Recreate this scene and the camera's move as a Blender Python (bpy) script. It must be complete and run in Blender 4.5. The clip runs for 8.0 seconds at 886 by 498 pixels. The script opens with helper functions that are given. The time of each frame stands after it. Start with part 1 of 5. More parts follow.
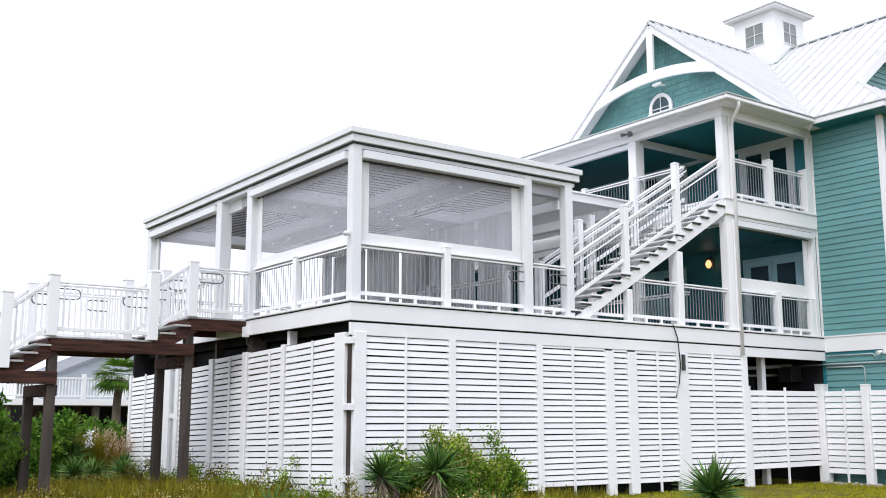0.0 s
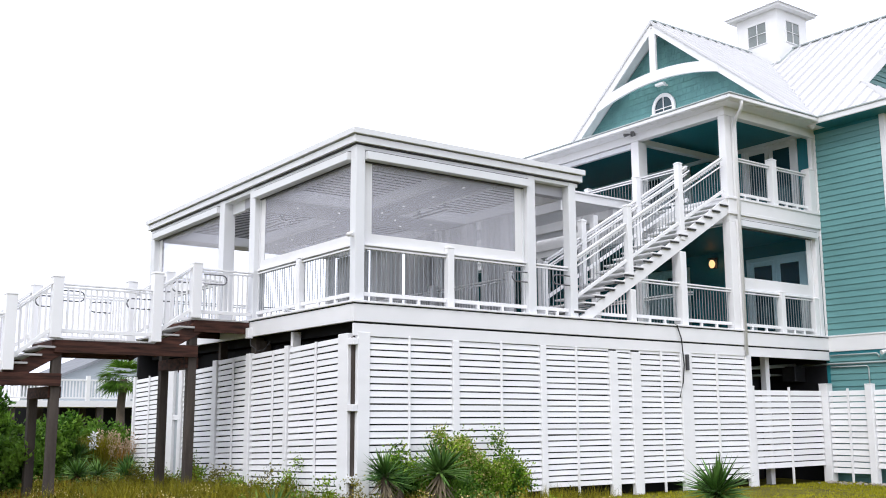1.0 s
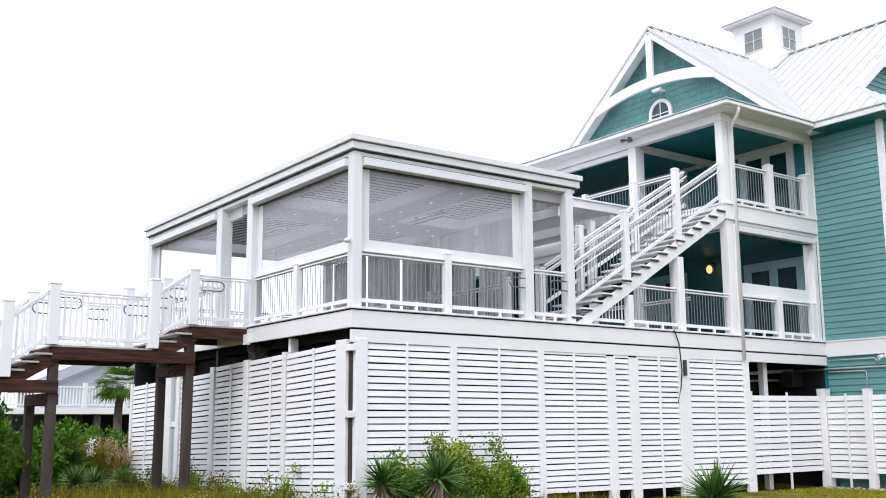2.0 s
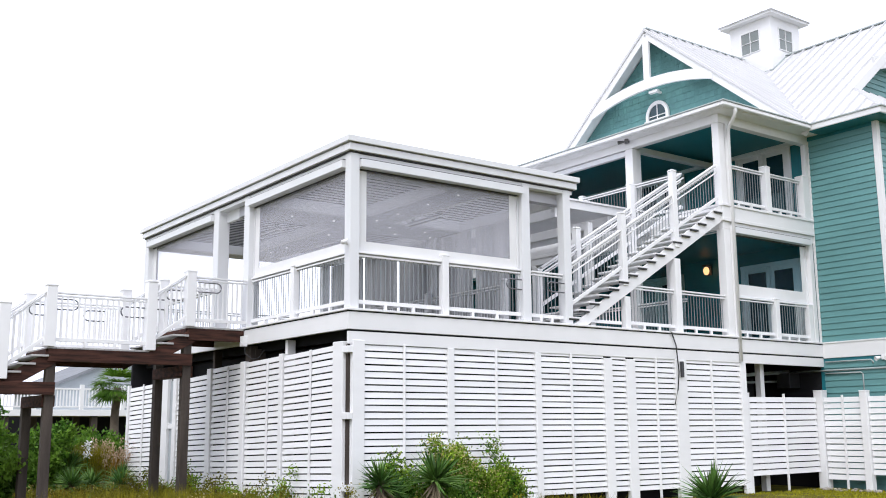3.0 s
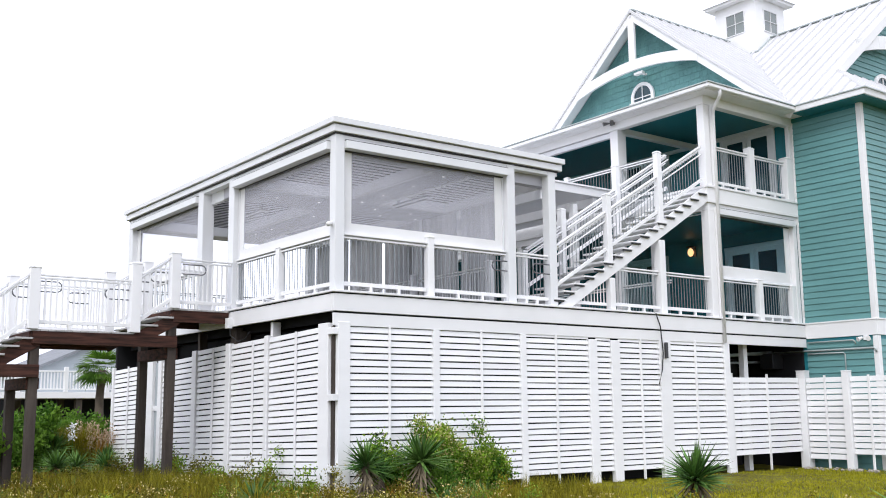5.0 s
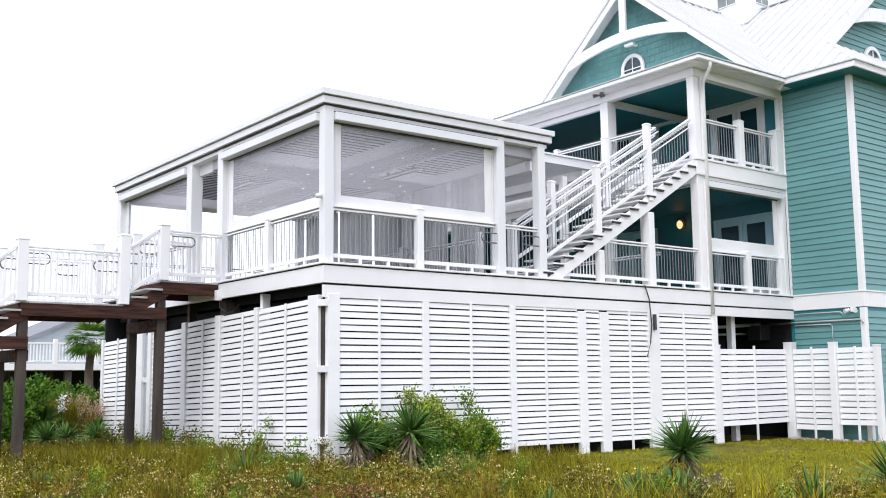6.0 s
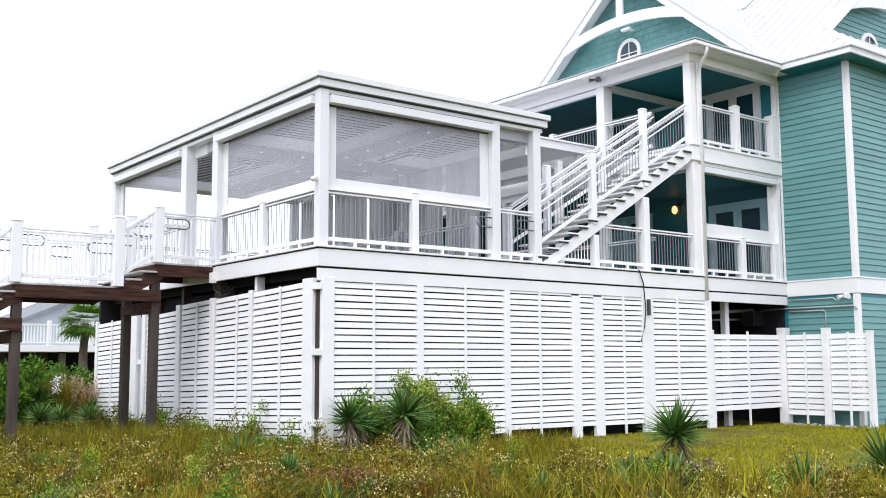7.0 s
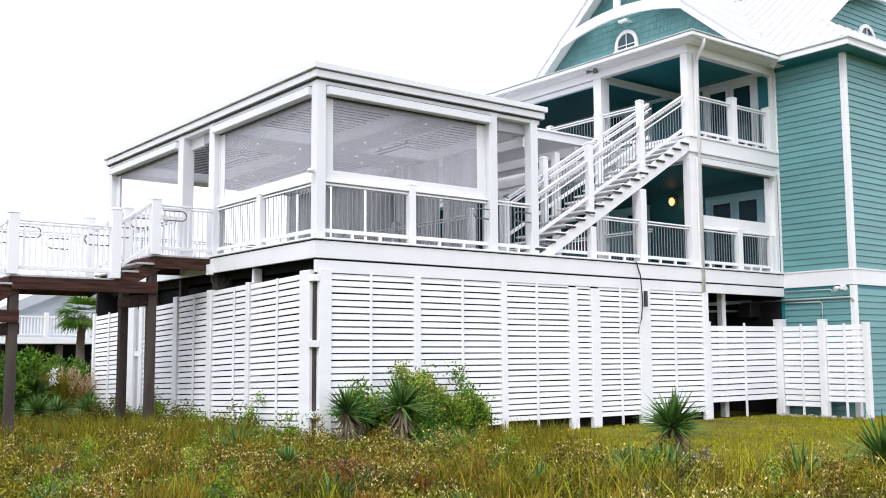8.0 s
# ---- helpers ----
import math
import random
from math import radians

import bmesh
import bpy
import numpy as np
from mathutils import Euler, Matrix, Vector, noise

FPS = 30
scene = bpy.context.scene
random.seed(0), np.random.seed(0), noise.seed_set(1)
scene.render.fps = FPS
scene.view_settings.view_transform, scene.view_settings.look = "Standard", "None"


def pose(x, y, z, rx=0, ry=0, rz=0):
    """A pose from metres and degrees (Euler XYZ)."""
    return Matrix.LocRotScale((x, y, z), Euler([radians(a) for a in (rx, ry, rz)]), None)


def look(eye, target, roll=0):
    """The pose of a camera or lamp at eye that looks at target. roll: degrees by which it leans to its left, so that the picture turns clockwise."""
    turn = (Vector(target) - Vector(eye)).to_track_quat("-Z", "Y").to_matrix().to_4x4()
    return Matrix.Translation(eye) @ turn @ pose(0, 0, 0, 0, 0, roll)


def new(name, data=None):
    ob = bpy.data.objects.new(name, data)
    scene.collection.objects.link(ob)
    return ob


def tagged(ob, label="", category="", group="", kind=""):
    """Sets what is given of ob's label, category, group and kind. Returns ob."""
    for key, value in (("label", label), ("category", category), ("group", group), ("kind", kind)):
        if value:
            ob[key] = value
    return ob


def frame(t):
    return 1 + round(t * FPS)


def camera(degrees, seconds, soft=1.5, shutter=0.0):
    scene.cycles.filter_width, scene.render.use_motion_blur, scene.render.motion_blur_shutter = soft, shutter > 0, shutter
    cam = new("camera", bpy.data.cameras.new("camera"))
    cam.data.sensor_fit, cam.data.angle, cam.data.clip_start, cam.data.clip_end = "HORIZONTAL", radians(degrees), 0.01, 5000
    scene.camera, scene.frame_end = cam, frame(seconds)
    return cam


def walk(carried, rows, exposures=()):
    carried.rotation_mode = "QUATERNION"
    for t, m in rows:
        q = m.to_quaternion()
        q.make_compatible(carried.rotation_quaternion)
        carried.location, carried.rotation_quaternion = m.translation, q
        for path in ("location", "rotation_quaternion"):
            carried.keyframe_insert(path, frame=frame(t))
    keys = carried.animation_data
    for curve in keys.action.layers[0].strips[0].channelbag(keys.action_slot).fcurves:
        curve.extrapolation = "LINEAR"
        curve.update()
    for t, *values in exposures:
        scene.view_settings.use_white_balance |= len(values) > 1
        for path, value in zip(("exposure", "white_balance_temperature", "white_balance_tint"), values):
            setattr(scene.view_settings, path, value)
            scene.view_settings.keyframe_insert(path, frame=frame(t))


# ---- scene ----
cam = camera(47.56, 8.0, soft=1.0)
EX, EY, EZ = -9.267, -15.561, -2.115
walk(cam, [
    (0.0, pose(EX, EY, EZ, 99.60, 0.04, -36.01)),
    (0.5, pose(EX, EY, EZ, 99.62, 0.13, -35.87)),
    (1.0, pose(EX, EY, EZ, 99.64, 0.20, -35.80)),
    (1.5, pose(EX, EY, EZ, 99.82, 0.29, -35.85)),
    (3.0, pose(EX, EY, EZ, 100.07, 0.38, -36.08)),
    (3.5, pose(EX, EY, EZ, 100.00, 0.44, -36.21)),
    (4.0, pose(EX, EY, EZ, 99.87, 0.51, -36.37)),
    (4.5, pose(EX, EY, EZ, 99.62, 0.53, -36.59)),
    (6.0, pose(EX, EY, EZ, 97.42, 0.61, -37.49)),
    (6.5, pose(EX, EY, EZ, 96.86, 0.53, -37.65)),
    (7.0, pose(EX, EY, EZ, 96.50, 0.30, -37.82)),
    (7.5, pose(EX, EY, EZ, 96.26, 0.29, -37.94)),
    (8.0, pose(EX, EY, EZ, 96.03, 0.34, -37.98)),
], exposures=[(0.0, -0.03), (4.5, -0.03), (6.0, 0.07), (8.0, 0.11)])

# ---------------------------------------------------------------- world and sun
world = bpy.data.worlds.new("overcast")
scene.world = world
world.use_nodes = True
wn, wl = world.node_tree.nodes, world.node_tree.links
wn.clear()
sky = wn.new("ShaderNodeTexSky")
sky.sky_type, sky.sun_disc = "NISHITA", False
SUN_EL, SUN_AZ = radians(49), radians(237)
sky.sun_elevation, sky.sun_rotation = SUN_EL, SUN_AZ
sky.air_density, sky.dust_density, sky.ozone_density = 1.0, 6.0, 1.0
hsv = wn.new("ShaderNodeHueSaturation")
hsv.inputs["Saturation"].default_value = 0.10
wl.new(sky.outputs[0], hsv.inputs["Color"])
# thin uneven cloud deck over the hazy sky
tc = wn.new("ShaderNodeTexCoord")
cn = wn.new("ShaderNodeTexNoise")
cn.inputs["Scale"].default_value, cn.inputs["Detail"].default_value = 1.1, 4.0
wl.new(tc.outputs["Generated"], cn.inputs["Vector"])
cr = wn.new("ShaderNodeValToRGB")
cr.color_ramp.elements[0].position, cr.color_ramp.elements[0].color = 0.34, (7.4, 7.6, 9.1, 1)
cr.color_ramp.elements[1].position, cr.color_ramp.elements[1].color = 0.6, (12.6, 13.2, 15.2, 1)
wl.new(cn.outputs["Fac"], cr.inputs["Fac"])
mix = wn.new("ShaderNodeMixRGB")
mix.inputs["Fac"].default_value = 0.8
wl.new(hsv.outputs[0], mix.inputs[1])
wl.new(cr.outputs[0], mix.inputs[2])
bg = wn.new("ShaderNodeBackground")
bg.inputs["Strength"].default_value = 0.15
wl.new(mix.outputs[0], bg.inputs["Color"])
wo = wn.new("ShaderNodeOutputWorld")
wl.new(bg.outputs[0], wo.inputs["Surface"])

sun = new("sun", bpy.data.lights.new("sun", "SUN"))
sun.data.energy, sun.data.angle, sun.data.color = 1.5, radians(25), (1.0, 0.985, 0.97)
sun.matrix_world = look((-20, -13, 27), (0, 0, 0))


# ---------------------------------------------------------------- materials
def mat(name, color, rough=0.5, vary=0.06, scale=3.0, grain=60.0, bump=0.15, metal=0.0, color2=None, stretch=(1, 1, 1), per_piece=0.0, island=False, coat=0.0, translucent=0.0):
    """A node material with large stains, fine grain, bump and an optional tone for each piece."""
    m = bpy.data.materials.new(name)
    m.use_nodes = True
    n, l = m.node_tree.nodes, m.node_tree.links
    p = n["Principled BSDF"]
    p.inputs["Roughness"].default_value, p.inputs["Metallic"].default_value = rough, metal
    p.inputs["Coat Weight"].default_value = coat
    if island:
        p.inputs["Specular IOR Level"].default_value = 0.18
    mp = n.new("ShaderNodeMapping")
    mp.inputs["Scale"].default_value = stretch
    geo = n.new("ShaderNodeNewGeometry")
    l.new(geo.outputs["Position"], mp.inputs["Vector"])
    big = n.new("ShaderNodeTexNoise")
    big.inputs["Scale"].default_value, big.inputs["Detail"].default_value = scale, 5.0
    fine = n.new("ShaderNodeTexNoise")
    fine.inputs["Scale"].default_value, fine.inputs["Detail"].default_value = grain, 3.0
    l.new(mp.outputs[0], big.inputs["Vector"])
    l.new(mp.outputs[0], fine.inputs["Vector"])
    c2 = color2 or tuple(c * (1 - 2.2 * vary) for c in color)
    r1 = n.new("ShaderNodeMapRange")
    r1.inputs[1].default_value, r1.inputs[2].default_value = 0.35, 0.7
    l.new(big.outputs["Fac"], r1.inputs[0])
    a = n.new("ShaderNodeMixRGB")
    a.inputs[1].default_value, a.inputs[2].default_value = (*color, 1), (*c2, 1)
    l.new(r1.outputs[0], a.inputs[0])
    h = n.new("ShaderNodeHueSaturation")
    l.new(a.outputs[0], h.inputs["Color"])
    r2 = n.new("ShaderNodeMapRange")
    r2.inputs[3].default_value, r2.inputs[4].default_value = 1 - vary, 1 + vary
    l.new(fine.outputs["Fac"], r2.inputs[0])
    last = r2.outputs[0]
    if per_piece:
        rnd = geo.outputs["Random Per Island"] if island else n.new("ShaderNodeObjectInfo").outputs["Random"]
        r3 = n.new("ShaderNodeMapRange")
        r3.inputs[3].default_value, r3.inputs[4].default_value = 1 - per_piece, 1 + per_piece
        l.new(rnd, r3.inputs[0])
        mu = n.new("ShaderNodeMath")
        mu.operation = "MULTIPLY"
        l.new(last, mu.inputs[0])
        l.new(r3.outputs[0], mu.inputs[1])
        last = mu.outputs[0]
    l.new(last, h.inputs["Value"])
    l.new(h.outputs[0], p.inputs["Base Color"])
    if bump:
        b = n.new("ShaderNodeBump")
        b.inputs["Strength"].default_value, b.inputs["Distance"].default_value = bump, 0.01
        l.new(fine.outputs["Fac"], b.inputs["Height"])
        l.new(b.outputs[0], p.inputs["Normal"])
    if translucent:
        tr = n.new("ShaderNodeBsdfTranslucent")
        l.new(h.outputs[0], tr.inputs["Color"])
        ms = n.new("ShaderNodeMixShader")
        ms.inputs[0].default_value = translucent
        l.new(p.outputs[0], ms.inputs[1])
        l.new(tr.outputs[0], ms.inputs[2])
        l.new(ms.outputs[0], n["Material Output"].inputs["Surface"])
    return m


def film_mat(name, tint, amount, rough):
    """Clear sheet: mostly see-through with some gloss and haze."""
    m = bpy.data.materials.new(name)
    m.use_nodes = True
    n, l = m.node_tree.nodes, m.node_tree.links
    p = n["Principled BSDF"]
    p.inputs["Base Color"].default_value = (0.72, 0.72, 0.76, 1)
    p.inputs["Roughness"].default_value = rough
    t = n.new("ShaderNodeBsdfTransparent")
    t.inputs["Color"].default_value = (*tint, 1)
    w = n.new("ShaderNodeTexNoise")
    w.inputs["Scale"].default_value = 1.3
    geo = n.new("ShaderNodeNewGeometry")
    l.new(geo.outputs["Position"], w.inputs["Vector"])
    r = n.new("ShaderNodeMapRange")
    r.inputs[3].default_value, r.inputs[4].default_value = amount * 0.75, amount * 1.25
    l.new(w.outputs["Fac"], r.inputs[0])
    ms = n.new("ShaderNodeMixShader")
    l.new(r.outputs[0], ms.inputs[0])
    l.new(t.outputs[0], ms.inputs[1])
    l.new(p.outputs[0], ms.inputs[2])
    l.new(ms.outputs[0], n["Material Output"].inputs["Surface"])
    return m


WHITE = mat("white_paint", (0.82, 0.82, 0.83), 0.45, 0.025, 1.2, 90, 0.08)
SLAT = mat("white_slat_paint", (0.84, 0.84, 0.85), 0.5, 0.03, 1.5, 70, 0.12, stretch=(0.3, 0.3, 2), per_piece=0.03)
ALU = mat("white_powder_coated_aluminium", (0.74, 0.75, 0.77), 0.38, 0.02, 1.0, 120, 0.05)
VINYL = mat("white_vinyl", (0.84, 0.84, 0.85), 0.32, 0.02, 1.0, 50, 0.04)
FABRIC = mat("white_screen_fabric", (0.9, 0.9, 0.91), 0.75, 0.03, 1.0, 160, 0.1, translucent=0.12)
FILM = film_mat("clear_vinyl", (0.9, 0.9, 0.94), 0.25, 0.35)
CLEAR = film_mat("clear_porch_vinyl", (0.82, 0.93, 0.97), 0.004, 0.06)
# tinted sheet made to dim the porch openings
DIM_SHEET = film_mat("porch_dimming_sheet", (0.72, 0.86, 0.86), 0.006, 0.6)
# black for backings that stand in for shade under deck and porch
SHADE_BLACK = mat("black_shade_backing", (0.02, 0.02, 0.022), 0.9, 0.1, 1.0, 30, 0.2)
BAR = mat("grey_rail_bar", (0.24, 0.27, 0.29), 0.4, 0.03, 2.0, 60, 0.03)
FLOOR = mat("dark_porch_boards", (0.1, 0.13, 0.125), 0.6, 0.1, 2.0, 50, 0.2)
# cupola glass with the sky's reflection put into its pale base colour
SKY_GLASS = mat("sky_toned_cupola_glass", (0.24, 0.27, 0.265), 0.08, 0.15, 1.5, 20, 0.0)
TEAL = mat("teal_siding_paint", (0.132, 0.31, 0.312), 0.5, 0.06, 1.3, 60, 0.2, stretch=(0.5, 0.5, 3), per_piece=0.05)
# porch interior teal, darker than the siding so the shade is in the colour
TEAL_SHADE = mat("shade_darkened_teal_paint", (0.016, 0.195, 0.235), 0.5, 0.05, 1.0, 60, 0.1)
SHINGLE = mat("teal_shingle_stain", (0.15, 0.33, 0.33), 0.6, 0.08, 2.0, 40, 0.3, per_piece=0.06, island=True)
TIMBER = mat("weathered_brown_timber", (0.085, 0.038, 0.028), 0.8, 0.25, 7.0, 45, 0.5, color2=(0.02, 0.013, 0.011), stretch=(0.25, 1.2, 2.5), per_piece=0.2)
PILE = mat("grey_brown_timber_pile", (0.085, 0.07, 0.06), 0.8, 0.2, 2.0, 30, 0.4, color2=(0.045, 0.037, 0.033), stretch=(3, 3, 0.4))
DECKING = mat("grey_composite_decking", (0.46, 0.455, 0.45), 0.6, 0.08, 2.0, 50, 0.2, per_piece=0.06)
METAL = mat("white_metal_roofing", (0.66, 0.66, 0.675), 0.45, 0.03, 0.8, 30, 0.05)
LOUVRE = mat("pale_grey_louvre", (0.80, 0.80, 0.83), 0.45, 0.03, 1.0, 60, 0.05)
# pavilion aluminium made darker, so the soffits' shade is in the colour
SOFFIT_SHADE = mat("shaded_beam_aluminium", (0.45, 0.45, 0.50), 0.45, 0.03, 1.0, 60, 0.05)
DARKMETAL = mat("dark_grey_metal", (0.06, 0.06, 0.065), 0.4, 0.05, 3.0, 80, 0.05, metal=0.6)
STEEL = mat("brushed_aluminium_rail", (0.2, 0.2, 0.215), 0.35, 0.04, 2.0, 80, 0.05, metal=0.8)
GALV = mat("galvanised_pipe", (0.42, 0.47, 0.47), 0.5, 0.06, 2.0, 40, 0.1)
RUBBER = mat("black_rubber", (0.02, 0.02, 0.022), 0.6, 0.1, 3.0, 60, 0.1)
BLUEGREY = mat("pale_blue_grey_siding", (0.42, 0.46, 0.49), 0.6, 0.05, 1.0, 30, 0.1, stretch=(0.3, 0.3, 3))
GREYROOF = mat("grey_shingle_roof", (0.22, 0.23, 0.25), 0.8, 0.1, 2.0, 20, 0.3)
CURTAIN = mat("pale_grey_curtain_fabric", (0.7, 0.71, 0.73), 0.85, 0.08, 2.0, 90, 0.2, color2=(0.38, 0.39, 0.41), stretch=(3, 3, 0.1))
SOIL = mat("grassy_soil", (0.15, 0.14, 0.014), 0.95, 0.25, 0.9, 14, 0.6, color2=(0.05, 0.038, 0.01))
LAWN = mat("mown_grass", (0.37, 0.35, 0.02), 0.8, 0.18, 0.8, 12, 0.0, color2=(0.23, 0.23, 0.016), per_piece=0.2, island=True, translucent=0.2)
WILD = mat("wild_grass", (0.30, 0.27, 0.014), 0.8, 0.15, 0.7, 12, 0.0, color2=(0.085, 0.095, 0.007), per_piece=0.6, island=True, translucent=0.14)
DRY = mat("dry_grass", (0.38, 0.23, 0.036), 0.85, 0.15, 0.9, 12, 0.0, color2=(0.22, 0.095, 0.02), per_piece=0.45, island=True, translucent=0.14)
WEED = mat("weed_leaf", (0.2, 0.2, 0.018), 0.7, 0.15, 1.2, 12, 0.0, color2=(0.05, 0.045, 0.008), per_piece=0.6, island=True, translucent=0.12)
GOLD = mat("golden_weed", (0.25, 0.22, 0.014), 0.8, 0.15, 1.5, 20, 0.0, color2=(0.075, 0.075, 0.006), per_piece=0.5, island=True, translucent=0.14)
OLIVE = mat("olive_weed", (0.2, 0.165, 0.02), 0.8, 0.15, 1.5, 20, 0.0, color2=(0.07, 0.045, 0.01), per_piece=0.6, island=True, translucent=0.12)
BLOSSOM = mat("cream_blossom", (0.68, 0.57, 0.24), 0.8, 0.1, 2.0, 20, 0.0, color2=(0.5, 0.4, 0.17), per_piece=0.25, island=True)
RUST = mat("rust_red_weed", (0.26, 0.09, 0.05), 0.8, 0.15, 2.0, 20, 0.0, per_piece=0.3, island=True)
YUCCA = mat("yucca_blade", (0.05, 0.13, 0.028), 0.45, 0.12, 2.5, 12, 0.0, color2=(0.15, 0.26, 0.06), per_piece=0.5, island=True, translucent=0.08)
DEADLEAF = mat("dead_yucca_blade", (0.22, 0.18, 0.12), 0.85, 0.12, 2.0, 12, 0.0, per_piece=0.35, island=True)
BUSH = mat("bush_leaf", (0.05, 0.14, 0.01), 0.55, 0.12, 2.2, 12, 0.0, color2=(0.25, 0.36, 0.03), per_piece=0.6, island=True, translucent=0.16)
DARKBUSH = mat("dark_shrub_leaf", (0.05, 0.135, 0.013), 0.6, 0.12, 1.2, 12, 0.0, color2=(0.14, 0.25, 0.028), per_piece=0.4, island=True, translucent=0.25)
PLUME = mat("pampas_plume", (0.52, 0.40, 0.27), 0.9, 0.1, 2.0, 20, 0.0, per_piece=0.25, island=True, translucent=0.3)
BARK = mat("bark", (0.13, 0.10, 0.075), 0.9, 0.2, 3.0, 30, 0.5)
STONE = mat("pale_stone", (0.34, 0.31, 0.27), 0.9, 0.12, 3.0, 30, 0.4, per_piece=0.2)
AMBER = bpy.data.materials.new("amber_lamp_glass")
AMBER.use_nodes = True
_p = AMBER.node_tree.nodes["Principled BSDF"]
_p.inputs["Base Color"].default_value = (0.9, 0.35, 0.12, 1)
_p.inputs["Emission Color"].default_value = (1.0, 0.36, 0.16, 1)
_p.inputs["Emission Strength"].default_value = 3.2
LED = bpy.data.materials.new("downlight_lens")
LED.use_nodes = True
_p = LED.node_tree.nodes["Principled BSDF"]
_p.inputs["Base Color"].default_value = (0.9, 0.9, 0.9, 1)
_p.inputs["Emission Color"].default_value = (1, 0.97, 0.92, 1)
_p.inputs["Emission Strength"].default_value = 1.0
PANE = mat("dark_window_glass", (0.015, 0.05, 0.065), 0.05, 0.05, 1.0, 30, 0.0)


for m in (TIMBER, PILE, SHADE_BLACK, SOIL):
    m.node_tree.nodes["Principled BSDF"].inputs["Specular IOR Level"].default_value = 0.15


# ---------------------------------------------------------------- building helpers
MESHES = {}
HOME = {}


def place(ob, world_m, parent=None):
    """Sets ob's pose in the world under its parent."""
    HOME[ob.name] = world_m
    if parent:
        ob.parent = parent
        ob.matrix_parent_inverse = HOME[parent.name].inverted()
    ob.matrix_basis = world_m
    return ob


def thing(name, at, label="", category="", group="", kind=""):
    """An Empty at the base of a thing."""
    ob = place(new(name), Matrix.Translation(at))
    return tagged(ob, label, category, group, kind)


def finish(bm, material, name="mesh", smooth=False):
    me = bpy.data.meshes.new(name)
    bmesh.ops.recalc_face_normals(bm, faces=bm.faces[:])
    bm.to_mesh(me)
    bm.free()
    me.materials.append(material)
    if smooth:
        me.shade_smooth()
    return me


def part(name, bm, material, parent=None, label="", at=None, smooth=False):
    """Links a bmesh (or a mesh) as one object under a thing or a part."""
    me = finish(bm, material, name, smooth) if isinstance(bm, bmesh.types.BMesh) else bm
    ob = place(new(name, me), at or Matrix.Identity(4), parent)
    return tagged(ob, label)


def box_mesh(l, w, h, material, bevel=0.006):
    """A chamfered box centred on its origin; equal boxes share one mesh."""
    key = (round(l, 3), round(w, 3), round(h, 3), material.name, bevel)
    if key not in MESHES:
        b = min(bevel, 0.3 * min(l, w, h))
        bm = bmesh.new()
        bmesh.ops.create_cube(bm, size=1.0, matrix=Matrix.Diagonal((l, w, h, 1)))
        if b > 0.0005:
            bmesh.ops.bevel(bm, geom=bm.edges[:], offset=b, segments=1, affect="EDGES")
        MESHES[key] = finish(bm, material, "box")
    return MESHES[key]


def block(name, lo, hi, material, parent=None, label="", bevel=0.006):
    """A chamfered box from corner to corner."""
    c = [(a + b) / 2 for a, b in zip(lo, hi)]
    s = [abs(b - a) for a, b in zip(lo, hi)]
    return part(name, box_mesh(*s, material, bevel), None, parent, label, Matrix.Translation(c))


def beam(name, p0, p1, w, h, material, parent=None, label="", bevel=0.005, roll=0.0):
    """A bar of section w (across) by h (upright) from p0 to p1."""
    p0, p1 = Vector(p0), Vector(p1)
    d = p1 - p0
    x = d.normalized()
    up = Vector((0, 0, 1)) if abs(x.z) < 0.98 else Vector((0, 1, 0))
    y = up.cross(x).normalized()
    z = x.cross(y)
    m = Matrix((x, y, z)).transposed().to_4x4()
    m.translation = (p0 + p1) / 2
    m = m @ Matrix.Rotation(roll, 4, "X")
    return part(name, box_mesh(d.length, w, h, material, bevel), None, parent, label, m)


def rod_bm(points, r, sides=8):
    """A round bar through points."""
    bm = bmesh.new()
    rings = []
    for i, p in enumerate(points):
        a = Vector(points[max(i - 1, 0)])
        b = Vector(points[min(i + 1, len(points) - 1)])
        x = (b - a).normalized()
        up = Vector((0, 0, 1)) if abs(x.z) < 0.95 else Vector((1, 0, 0))
        u = up.cross(x).normalized()
        v = x.cross(u)
        rr = r[i] if isinstance(r, (list, tuple)) else r
        rings.append([bm.verts.new(Vector(p) + rr * (math.cos(k * math.tau / sides) * u + math.sin(k * math.tau / sides) * v)) for k in range(sides)])
    for a, b in zip(rings, rings[1:]):
        for k in range(sides):
            bm.faces.new((a[k], a[(k + 1) % sides], b[(k + 1) % sides], b[k]))
    bm.faces.new(rings[0])
    bm.faces.new(rings[-1])
    return bm


def prism_bm(poly, offset):
    """A solid from a planar polygon pushed along offset."""
    bm = bmesh.new()
    a = [bm.verts.new(p) for p in poly]
    b = [bm.verts.new(Vector(p) + Vector(offset)) for p in poly]
    bm.faces.new(a)
    bm.faces.new(b[::-1])
    n = len(poly)
    for i in range(n):
        bm.faces.new((a[i], b[i], b[(i + 1) % n], a[(i + 1) % n]))
    return bm


def newel(at, h, size=0.13, material=None, label="white vinyl railing post with a flat cap"):
    """A railing post with a stepped cap and a base sleeve."""
    m = material or VINYL
    x, y, z = at
    t = thing("railing_post", at, label, "post", "railing posts")
    s = size / 2
    block("shaft", (x - s, y - s, z), (x + s, y + s, z + h - 0.04), m, t, bevel=0.008)
    cap = block("cap", (x - s - 0.009, y - s - 0.009, z + h - 0.045), (x + s + 0.009, y + s + 0.009, z + h - 0.012), m, t, bevel=0.008)
    block("cap_top", (x - s + 0.015, y - s + 0.015, z + h - 0.012), (x + s - 0.015, y + s - 0.015, z + h + 0.006), m, cap, bevel=0.006)
    return t


